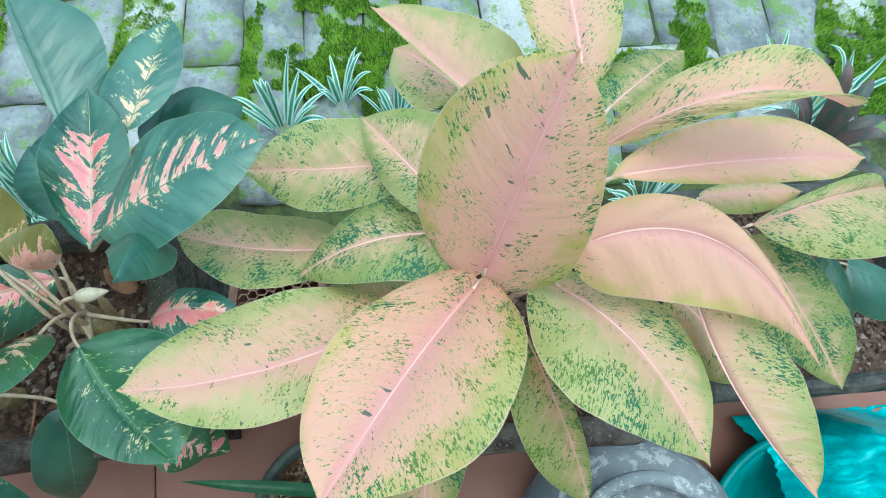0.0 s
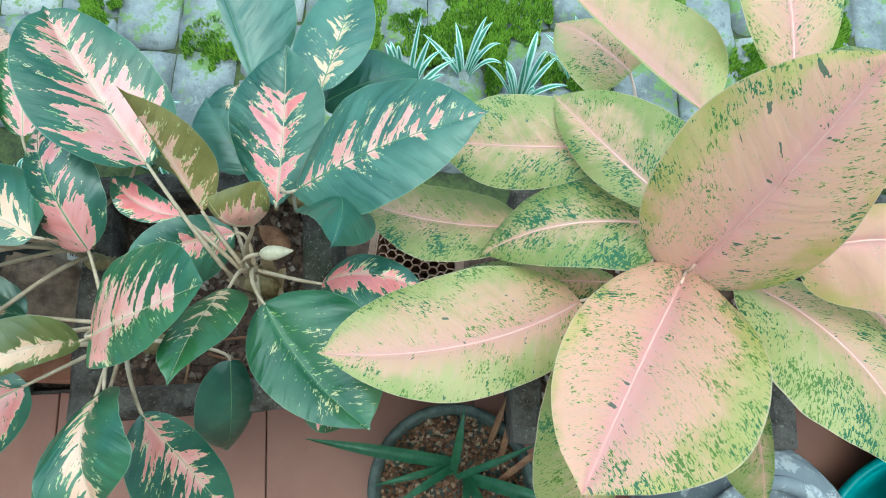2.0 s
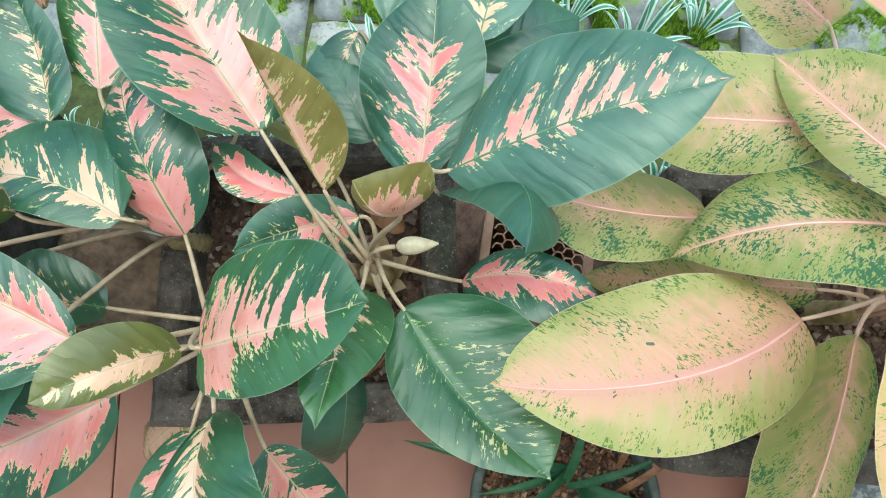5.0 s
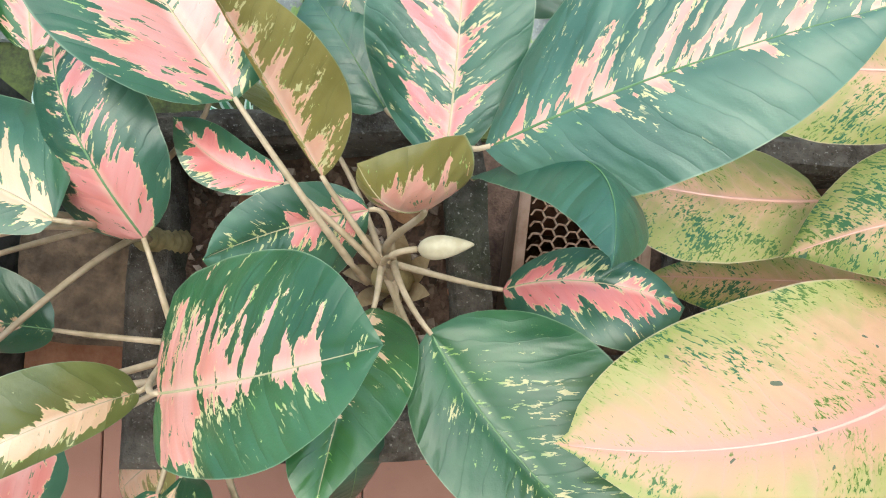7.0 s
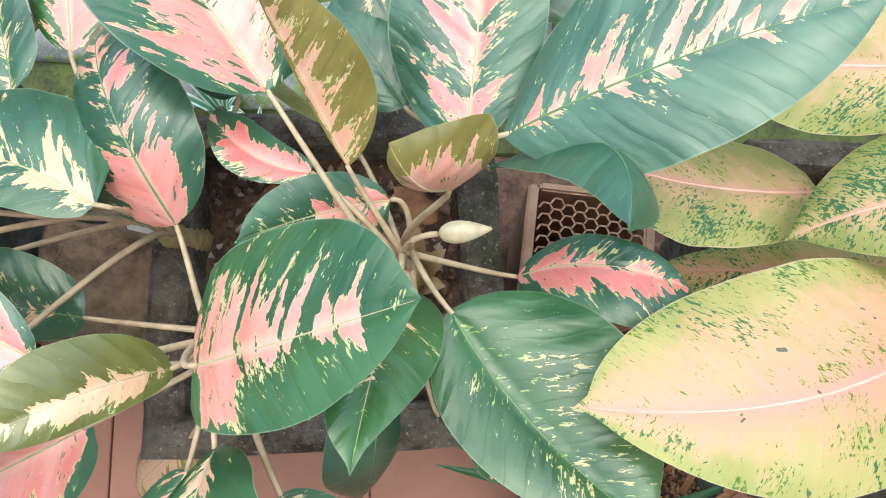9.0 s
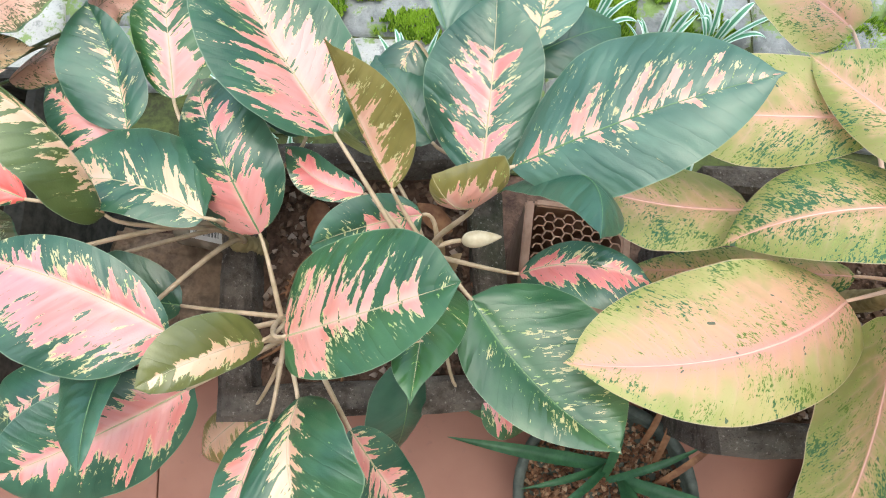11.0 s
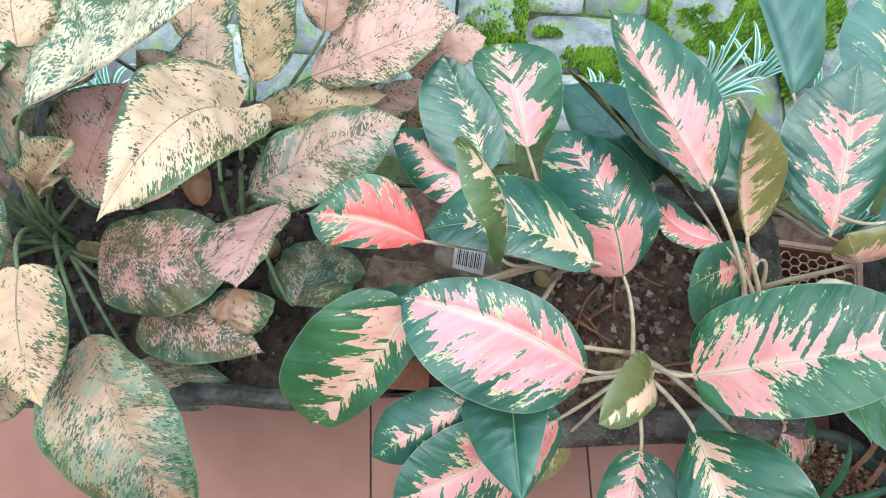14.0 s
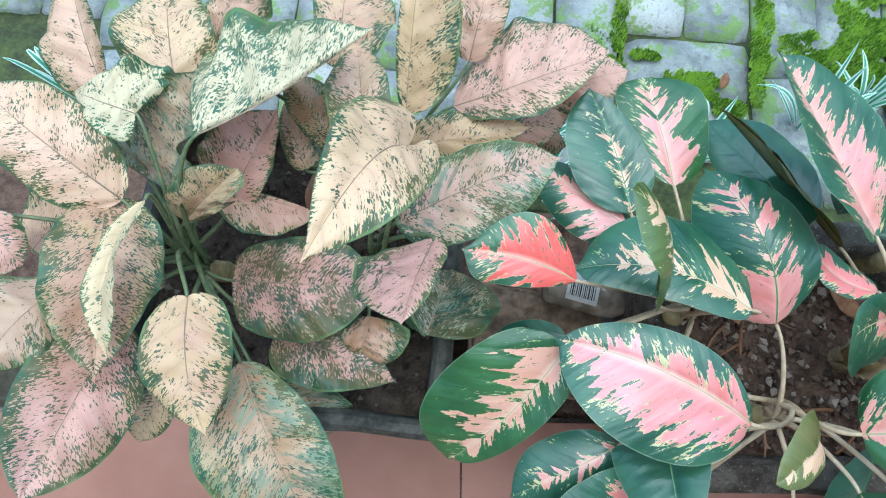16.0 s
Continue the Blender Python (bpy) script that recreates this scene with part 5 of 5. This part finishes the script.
# ---- pots ----


def square_pot(name, x0, x1, y0, y1, top, wall, material, label, turn=TURN, soil_drop=0.035, taper=0.02, earth=SOIL):
    """A square planter: four walls with thickness, a bottom and its earth."""
    pot = thing(name, ((x0 + x1) / 2, (y0 + y1) / 2, FLOOR), label, "plant pot", "pots along the terrace edge")
    c = ((x0 + x1) / 2, (y0 + y1) / 2)
    bm = bmesh.new()
    rings = []
    hx, hy = (x1 - x0) / 2, (y1 - y0) / 2
    for inset, z in ((taper, FLOOR), (0.0, top - 0.045), (0.0, top - 0.006), (0.006, top), (wall - 0.005, top), (wall, top - 0.006), (wall + taper, FLOOR + 0.03)):
        ring = []
        for sx, sy in ((-1, -1), (1, -1), (1, 1), (-1, 1)):
            for step in range(8):
                nx, ny = {(-1, -1): (1, -1), (1, -1): (1, 1), (1, 1): (-1, 1), (-1, 1): (-1, -1)}[(sx, sy)]
                q = step / 8
                ring.append(bm.verts.new((c[0] + (hx - inset) * (sx + (nx - sx) * q), c[1] + (hy - inset) * (sy + (ny - sy) * q), z)))
        rings.append(ring)
    for a, b in zip(rings, rings[1:]):
        for k in range(32):
            bm.faces.new((a[k], a[(k + 1) % 32], b[(k + 1) % 32], b[k]))
    bm.faces.new(rings[0][::-1])
    bm.faces.new(rings[-1])
    bm.verts.index_update()
    verts = rough(spin(np.array([v.co[:] for v in bm.verts]), turn, c), 0.003, 30.0)
    faces = [[v.index for v in f.verts] for f in bm.faces]
    bm.free()
    part("body", verts, faces, material, pot, smooth=False)
    n = 22
    level = top - soil_drop
    sv = [(c[0] + (hx - wall - 0.001) * (2 * i / (n - 1) - 1), c[1] + (hy - wall - 0.001) * (2 * j / (n - 1) - 1), level + 0.008 * noise.noise(Vector((i * 0.6, j * 0.6, x0 * 9)))) for j in range(n) for i in range(n)]
    part("soil", spin(sv, turn, c), grid_faces(n, n), earth, pot, "dark crumbly potting soil")
    grit = gravel(c, hx - wall - 0.006, hy - wall - 0.006, level, 800, 0.0018, 0.0068, turn)
    tagged(part("grit", grit[0], grit[1], GRIT if earth is SOIL else SHADED_GRIT, pot, "brown and grey grit", smooth=False), kind="stuff")
    return pot


def gravel(c, hx, hy, level, count, small, large, turn=0.0, disc=False):
    out = []
    for _ in range(count):
        x, y = rng.uniform(-1, 1, 2)
        if disc and x * x + y * y > 1:
            continue
        r = rng.uniform(small, large)
        p = np.array((c[0] + hx * x, c[1] + hy * y, level + r * 0.5))
        base = np.array([(1, 0, 0), (-1, 0, 0), (0, 1, 0), (0, -1, 0), (0, 0, 1), (0, 0, -1)], float) * rng.uniform(0.5, 1.2, (6, 1)) * r
        base = base @ np.array(Euler(rng.uniform(0, 6.28, 3)).to_matrix())
        out.append((p + base, [(0, 2, 4), (2, 1, 4), (1, 3, 4), (3, 0, 4), (2, 0, 5), (1, 2, 5), (3, 1, 5), (0, 3, 5)]))
    v, f = merge(out)
    return spin(v, turn, c), f


square_pot("square_cement_pot", -0.522, -0.256, 0.026, 0.287, 0.335, 0.030, CEMENT, "weathered square cement pot filled with dark soil", turn=10.0)
square_pot("square_plastic_pot", -1.043, -0.712, -0.006, 0.304, 0.345, 0.020, BLACK_POT, "black square plastic pot with dusty rim", earth=SHADED_SOIL)
square_pot("square_cement_pot", -0.065, 0.222, 0.046, 0.317, 0.330, 0.028, CEMENT, "square cement pot hidden beneath peach leaves")
# pot added for right_crown, black so it blends with the dim ground there
square_pot("square_plastic_pot", 0.324, 0.612, 0.121, 0.388, 0.250, 0.020, BLACK_POT, "low black pot added under speckled leaves")

# ---- things between and behind the pots ----


def strap(base, tip, rise, width, rows=14, half=2, fold=0.35, seed=1, droop=0.0):
    """A narrow folded blade that arches from base to tip."""
    B, T = np.array(base, float), np.array(tip, float)
    ctrl = (B + T) / 2 + np.array((0, 0, 2 * rise))
    out, uv = [], []
    for i in range(rows):
        s = i / (rows - 1)
        m = (1 - s) ** 2 * B + 2 * s * (1 - s) * ctrl + s * s * T
        d = T - B
        side = np.cross(d, (0, 0, 1.0))
        side /= np.linalg.norm(side) + 1e-9
        w = width * (0.75 + 0.25 * math.sin(s * 3.1)) * (1 - s ** 3) + 0.0003
        for j in range(-half, half + 1):
            v = j / half
            out.append(m + side * w * v + np.array((0, 0, fold * w * abs(v))))
            uv.append((s, v, seed % 89 / 89))
    return np.array(out), grid_faces(rows, 2 * half + 1), np.array(uv)


def striped_plant(at, count, reach, seed, label, lean=(0, 0)):
    plant = thing("spider_plant", at, label, "plant", "spider plants along the paving")
    r = np.random.default_rng(seed)
    for k in range(count * 2 // 3):
        a = math.pi * (-0.10 + 1.2 * (k + r.uniform(-0.1, 1.1)) / (count * 2 // 3))
        d = reach * r.uniform(0.25, 1.0)
        tip = np.array(at) + np.array((d * math.cos(a) + lean[0], d * math.sin(a) + lean[1], reach * r.uniform(0.3, 1.2)))
        base = np.array(at) + np.array((0.008 * math.cos(a), 0.008 * math.sin(a), 0))
        v, f, uv = strap(base, tip, reach * r.uniform(0.05, 0.4), r.uniform(0.0040, 0.0066), seed=seed * 31 + k)
        part("leaf", v, f, STRIPED, plant, origin=base, attributes={"leaf_uv": uv})
    return plant


SPIDER = "spider plant with narrow white-edged green leaves"
striped_plant((-0.243, 0.563, 0.02), 19, 0.106, 41, SPIDER)
striped_plant((-0.654, 0.447, 0.02), 18, 0.088, 42, SPIDER)
striped_plant((-0.055, 0.586, 0.02), 15, 0.092, 43, SPIDER)
striped_plant((0.353, 0.437, 0.02), 21, 0.088, 44, SPIDER)
striped_plant((0.637, 0.599, 0.02), 21, 0.099, 45, SPIDER)
striped_plant((0.723, 0.655, 0.02), 15, 0.088, 46, SPIDER)
striped_plant((-0.001, 0.378, 0.02), 18, 0.061, 47, SPIDER)
striped_plant((-0.151, 0.623, 0.02), 15, 0.088, 48, SPIDER)
striped_plant((0.037, 0.628, 0.02), 15, 0.088, 49, SPIDER)
striped_plant((-1.378, 0.409, 0.02), 19, 0.111, 50, SPIDER)
striped_plant((-1.162, 0.413, 0.02), 14, 0.088, 51, SPIDER)
striped_plant((-0.493, 0.322, 0.02), 19, 0.075, 52, SPIDER)
striped_plant((-0.406, 0.484, 0.02), 15, 0.088, 53, SPIDER)
striped_plant((-0.631, 0.397, 0.02), 14, 0.075, 54, SPIDER)
striped_plant((-0.803, 0.309, 0.02), 14, 0.088, 55, SPIDER)
striped_plant((-0.566, 0.342, 0.02), 14, 0.075, 56, SPIDER)
striped_plant((0.598, 0.679, 0.02), 14, 0.075, 57, SPIDER)


def round_pot(at, radius, height, count):
    pot = thing("round_pot", at, "round grey-green plastic pot full of tan gravel", "plant pot")
    r = radius
    prof = [(0.0, 0.004), (r * 0.70, 0.0), (r * 0.74, 0.004), (r * 0.94, height - 0.022), (r * 1.0, height - 0.020), (r * 1.02, height - 0.004), (r * 1.0, height), (r * 0.93, height), (r * 0.90, height - 0.004), (r * 0.88, height - 0.025), (0.0, height - 0.025)]
    v, f = lathe(prof, at, 48)
    part("body", v, f, RIM_POT, pot)
    gv, gf = gravel((at[0], at[1]), r * 0.87, r * 0.87, at[2] + height - 0.022, count, 0.0022, 0.0050, disc=True)
    tagged(part("gravel", gv, gf, TAN_GRAVEL, pot, "tan and rust coloured gravel", smooth=False), kind="stuff")
    return pot


round_pot((-0.102, -0.031, FLOOR), 0.105, 0.105, 2600)
succulent = thing("strap_plant", (-0.096, -0.009, FLOOR + 0.085), "small strap-leaved plant with dark green blades in gravel", "plant")
for k, (dx, dy, dz, w) in enumerate([(-0.195, 0.010, 0.045, 0.0085), (0.150, -0.022, 0.045, 0.0085), (0.005, 0.085, 0.06, 0.0055), (-0.075, -0.055, 0.055, 0.0050), (0.055, -0.085, 0.05, 0.0060), (0.10, 0.055, 0.04, 0.0045), (-0.10, -0.035, 0.03, 0.0045), (0.002, -0.07, 0.06, 0.0045)]):
    b = np.array((-0.096 + 0.01 * math.sin(k * 2.0), -0.009 + 0.01 * math.cos(k * 2.0), FLOOR + 0.083))
    v, f, uv = strap(b, b + np.array((dx, dy, dz)), 0.02, w, 18, 2, 0.5, k)
    part("leaf", v, f, STRAP, succulent, origin=b)
dry = thing("dried_stalk", (-0.05, 0.0, FLOOR + 0.085), "dry tan leaf stalks bent over the gravel", "plant debris")
for k, (p, q) in enumerate([((-0.06, 0.03, 0.115), (-0.045, 0.095, 0.15)), ((-0.045, 0.01, 0.115), (-0.035, 0.095, 0.16)), ((-0.05, -0.02, 0.115), (0.03, 0.06, 0.15))]):
    v, f, uv = strap(p, q, 0.015, 0.004, 10, 2, 0.4, k)
    part("stalk", v, f, DEAD, dry, origin=p)

litter = thing("dried_stalk", (-0.40, 0.14, 0.30), "dry curled tan stalks lying on the soil of a pot", "plant debris")
lr = np.random.default_rng(88)
for k in range(11):
    p = np.array((lr.uniform(-0.475, -0.31), lr.uniform(0.07, 0.22), lr.uniform(0.303, 0.310)))
    a, d = lr.uniform(0, 6.28), lr.uniform(0.03, 0.065)
    q = p + np.array((d * math.cos(a), d * math.sin(a), lr.uniform(0.0, 0.03)))
    m = (p + q) / 2 + np.array((-math.sin(a), math.cos(a), 0.5)) * d * lr.uniform(-0.3, 0.35)
    v, f = tube(bezier([p, m, q], 10), np.linspace(0.0019, 0.0008, 10), 6)
    part("stalk", v, f, DEAD, litter, origin=p)

# honeycomb lattice crate between two pots
crate = thing("lattice_crate", (-0.178, 0.21, 0.0), "terracotta plastic crate with honeycomb lattice sides", "crate")
cell, bar = 0.0105, 0.0016
hx0, hy0, hz = -0.229, 0.171, 0.232
bars = []
for row in range(9):
    for col in range(9):
        cx = hx0 + 0.010 + col * cell * math.sqrt(3) / 2 * 1.16
        cy = hy0 + row * cell * 1.0 + (col % 2) * cell / 2
        pts = [(cx + 0.58 * cell * math.cos(q * math.pi / 3), cy + 0.58 * cell * math.sin(q * math.pi / 3), hz) for q in range(6)]
        for q in range(3):
            bars.append(tube([pts[q], pts[q + 1]], bar * 0.62, 5))
v, f = merge(bars)
part("lattice", v, f, HEX, crate, "honeycomb lattice", smooth=False)
v, f = merge([box(hx0 - 0.008, hx0 + 0.002, hy0 - 0.01, hy0 + 0.105, 0.0, hz + 0.004, 0.002), box(hx0 + 0.100, hx0 + 0.110, hy0 - 0.01, hy0 + 0.105, 0.0, hz + 0.004, 0.002), box(hx0 + 0.003, hx0 + 0.099, hy0 - 0.012, hy0 - 0.004, 0.0, hz + 0.003, 0.002), box(hx0 + 0.003, hx0 + 0.099, hy0 + 0.1, hy0 + 0.108, 0.0, hz + 0.003, 0.002)])
part("frame", v, f, HEX, crate, "weathered terracotta frame", smooth=False)

# rubble block and bottle in the gap beside the pots
v, f = box(-0.697, -0.538, 0.083, 0.20, -0.012, 0.20, 0.006, TURN, (-0.612, 0.14))
bm = bmesh.new()
vs = [bm.verts.new(p) for p in v]
for face in f:
    bm.faces.new([vs[i] for i in face])
bmesh.ops.subdivide_edges(bm, edges=bm.edges[:], cuts=4, use_grid_fill=True)
bm.verts.index_update()
v, f = rough(np.array([q.co[:] for q in bm.verts]), 0.010, 22.0, 4.0), [[q.index for q in face.verts] for face in bm.faces]
bm.free()
tagged(part("rubble_block", v, f, BLOCK, smooth=False), "rough brown block of broken masonry between pots", "block")
BRICK = simple("orange_brick", (0.30, 0.12, 0.065), (0.46, 0.23, 0.14), 30, 0.85, 0.5, 0.002, 200)
v, f = box(-0.715, -0.603, 0.046, 0.082, FLOOR, 0.135, 0.003, TURN, (-0.66, 0.064))
tagged(part("clay_brick", rough(v, 0.002, 40.0, 6.0), f, BRICK, smooth=False), "orange clay brick standing between two pots", "brick")
shard = bmesh.new()
bmesh.ops.create_icosphere(shard, subdivisions=3, radius=1)
sv = np.array([(-0.272 + 0.014 * q.co.x, 0.157 + 0.011 * q.co.y, 0.308 + 0.007 * q.co.z) for q in shard.verts])
shard.verts.index_update()
sf = [[q.index for q in face.verts] for face in shard.faces]
shard.free()
tagged(part("clay_shard", rough(rough(sv, 0.008, 60.0, 1.0), 0.002, 200.0, 2.0), sf, BRICK, smooth=False), "rust-red broken clay shard on potting soil", "shard")
SHEATH = simple("dry_leaf_sheath", (0.30, 0.21, 0.11), (0.52, 0.40, 0.25), 60, 0.7, 0.4, 0.001)
husk = thing("dry_leaf_sheath", (-0.326, 0.162, 0.31), "withered tan leaf sheaths round a plant stem", "plant debris")
for k in range(7):
    a = 0.9 * k + 0.2
    p = np.array((-0.326 + 0.010 * math.cos(a), 0.162 + 0.010 * math.sin(a), 0.305))
    q = p + np.array((0.022 * math.cos(a + 0.5), 0.022 * math.sin(a + 0.5), 0.055 + 0.012 * (k % 3)))
    v, f, uv = strap(p, q, 0.006, 0.0075, 10, 2, 0.8, k)
    part("sheath", v, f, SHEATH, husk, origin=p)

bottle = thing("plastic_bottle", (-0.583, 0.205, 0.215), "dusty clear plastic bottle with a white label", "bottle")
PET = Nodes("dusty_clear_plastic")
PET = PET.done(PET.mix(PET.step(PET.noise(PET.coords(), 40.0), 0.4, 0.7), (0.20, 0.165, 0.125), (0.42, 0.37, 0.30)), 0.25, 0.0, 0.5)
LABEL = simple("white_paper_label", (0.62, 0.62, 0.60), (0.80, 0.80, 0.78), 30, 0.6, 0.1, 0.0005)
INK = simple("black_ink", (0.02, 0.02, 0.02), (0.04, 0.04, 0.04), 30, 0.6, 0.1, 0.0005)
prof = [(0.0, -0.036), (0.022, -0.035), (0.027, -0.031), (0.027, -0.02), (0.0262, -0.016), (0.0262, 0.026), (0.027, 0.030), (0.025, 0.045), (0.014, 0.062), (0.0115, 0.068), (0.0115, 0.080), (0.0, 0.081)]
v, f = lathe(prof, (0, 0, 0), 32)
place = np.array((-0.583, 0.205, 0.222))
lie = lambda q: np.stack([place[0] + q[:, 2], place[1] + q[:, 0] - 0.10 * q[:, 2], place[2] + q[:, 1]], axis=1)
part("body", lie(v), f, PET, bottle)
arc = [(0.0266 * math.sin(a), 0.0266 * math.cos(a), z) for z in (-0.012, 0.024) for a in np.linspace(-0.85, 0.45, 16)]
label = part("label", lie(np.array(arc)), grid_faces(2, 16), LABEL, bottle, "white paper label")
z = -0.008
for k in range(13):
    w = (0.0009, 0.0016, 0.0007, 0.0012)[k % 4]
    strip = [(0.02672 * math.sin(a), 0.02672 * math.cos(a), q) for q in (z, z + w) for a in np.linspace(-0.62, 0.05, 6)]
    part("bar", lie(np.array(strip)), grid_faces(2, 6), INK, label)
    z += w + (0.0012, 0.0008, 0.0015)[k % 3]

# ---- bud ----
bud = thing("flower_bud", (-0.292, 0.168, 0.44), "closed cream flower spathe on a thin stalk", "flower")
b0, b1 = np.array((-0.301, 0.167, 0.450)), np.array((-0.271, 0.173, 0.453))
path = [b0 + (b1 - b0) * q for q in np.linspace(0, 1, 16)]
v, f = tube(path, [0.0005 + 0.0068 * math.sin(math.pi * q ** 0.75) ** 0.8 * (1 - 0.25 * q) for q in np.linspace(0, 1, 16)], 14)
part("spathe", v, f, SPATHE, bud)
v, f = tube(bezier([(-0.326, 0.162, 0.385), (-0.324, 0.158, 0.43), (-0.317, 0.164, 0.452), b0], 12), 0.0018, 7)
part("stalk", v, f, PETIOLE["dark"], bud)

# ---- things on the floor in front ----
jar = thing("grey_jar", (0.269, -0.065, FLOOR), "squat weathered grey jar scuffed white on tiled floor", "jar")
v, f = lathe([(0.0, 0.0), (0.118, 0.0), (0.128, 0.006), (0.145, 0.06), (0.143, 0.10), (0.122, 0.140), (0.096, 0.156), (0.0, 0.157)], (0.269, -0.065, FLOOR), 64)
part("body", rough(v, 0.002, 25.0, 3.0), f, SCUFFED, jar)
v, f = lathe([(0.088, 0.150), (0.092, 0.158), (0.094, 0.176), (0.098, 0.180), (0.097, 0.186), (0.088, 0.188), (0.082, 0.184), (0.080, 0.150)], (0.269, -0.065, FLOOR), 64)
part("rim", rough(v, 0.0015, 25.0, 3.0), f, SCUFFED, jar)
v, f = lathe([(0.0, 0.170), (0.060, 0.172), (0.0815, 0.168), (0.0815, 0.160)], (0.269, -0.065, FLOOR), 48)
part("lid", v, f, SCUFFED, jar)

tub = thing("teal_basin", (0.54, -0.086, FLOOR), "shallow round dark teal plastic basin on the floor", "basin")
v, f = lathe([(0.0, 0.004), (0.125, 0.0), (0.130, 0.006), (0.165, 0.072), (0.174, 0.074), (0.174, 0.079), (0.163, 0.079), (0.128, 0.012), (0.0, 0.010)], (0.54, -0.086, FLOOR), 64)
part("bowl", v, f, TEAL, tub)
v, f = lathe([(0.170, 0.074), (0.177, 0.073), (0.179, 0.078), (0.176, 0.083), (0.168, 0.083), (0.166, 0.079)], (0.54, -0.086, FLOOR), 64)
part("rim", v, f, TEAL, tub)
n = 60
cloth = []
for j in range(n):
    for i in range(n):
        x, y = i / (n - 1), j / (n - 1)
        px, py = 0.499 + 0.32 * x - 0.05 * y, -0.077 + 0.185 * y + 0.03 * x
        d = math.hypot(x - 0.5, y - 0.5)
        h = 0.105 * max(0.0, 1 - (2.0 * d) ** 2.2) + 0.016 * noise.noise(Vector((px * 22, py * 22, 0))) + 0.012 * noise.noise(Vector((px * 60 + 9 * noise.noise(Vector((px * 20, py * 20, 4))), py * 60, 3)))
        past = max(0.0, math.hypot(px - 0.54, py + 0.086) - 0.165)
        cloth.append((px, py, FLOOR + 0.088 + h - min(0.08, 1.5 * past)))
tagged(part("plastic_sack", cloth, grid_faces(n, n), simple("crinkled_teal_sheet", (0.0, 0.27, 0.29), (0.02, 0.50, 0.50), 25, 0.28, 0.7, 0.003, 160)), "crumpled teal plastic sack lying in a basin", "sack")

red = thing("red_leaved_plant", (0.555, 0.50, 0.0), "small cordyline with dark red-edged narrow leaves", "plant")
for k in range(11):
    a = 0.57 * k + 0.3
    b = np.array((0.57, 0.49, 0.10))
    d = 0.10 + 0.03 * math.sin(3.0 * k)
    v, f, uv = strap(b, b + np.array((d * math.cos(a), d * math.sin(a), 0.09 + 0.03 * (k % 3))), 0.05, 0.013, 14, 3, 0.4, k)
    part("leaf", v, f, RED_LEAF, red, origin=b)
v, f = tube([(0.555, 0.50, -0.012), (0.563, 0.495, 0.05), (0.57, 0.49, 0.11)], (0.009, 0.008, 0.007), 10)
part("stem", v, f, CANE, red)

# fallen and withered leaves
for k, (x, y, z, a, size) in enumerate([(-0.262, 0.118, 0.322, 0.4, 0.020), (-0.33, 0.22, 0.318, 2.6, 0.022), (-0.44, 0.20, 0.315, 5.0, 0.026), (-0.87, 0.22, 0.33, 2.0, 0.03), (-0.60, 0.30, 0.03, 1.0, 0.03), (-0.37, 0.62, 0.038, 1.4, 0.014)]):
    d = np.array((math.cos(a), math.sin(a), 0.15))
    s = np.array((-math.sin(a), math.cos(a), 0.1))
    c = np.array((x, y, z))
    v, uv, metres, up = blade(c - d * size, c + d * size, c + s * size * 0.5, c - s * size * 0.5, 0.006, 0.0, 300 + k, 14, 4, 3.0)
    tagged(part("dry_leaf", v, grid_faces(14, 9), DEAD), "small withered brown leaf fallen among the pots", "dead leaf", "fallen leaves")

# earth and litter of the planting strip
n = 60
bed = [(-1.9 + 3.4 * i / (n - 1), 0.10 + 0.36 * j / (19), 0.004 + 0.02 * math.sin(math.pi * j / 19) + 0.014 * noise.noise(Vector((i * 0.7, j * 0.6, 5)))) for j in range(20) for i in range(n)]
tagged(part("planting_bed", spin(bed, TURN), grid_faces(20, n), SOIL), "strip of dark earth between terrace and paving", "soil", kind="structure")
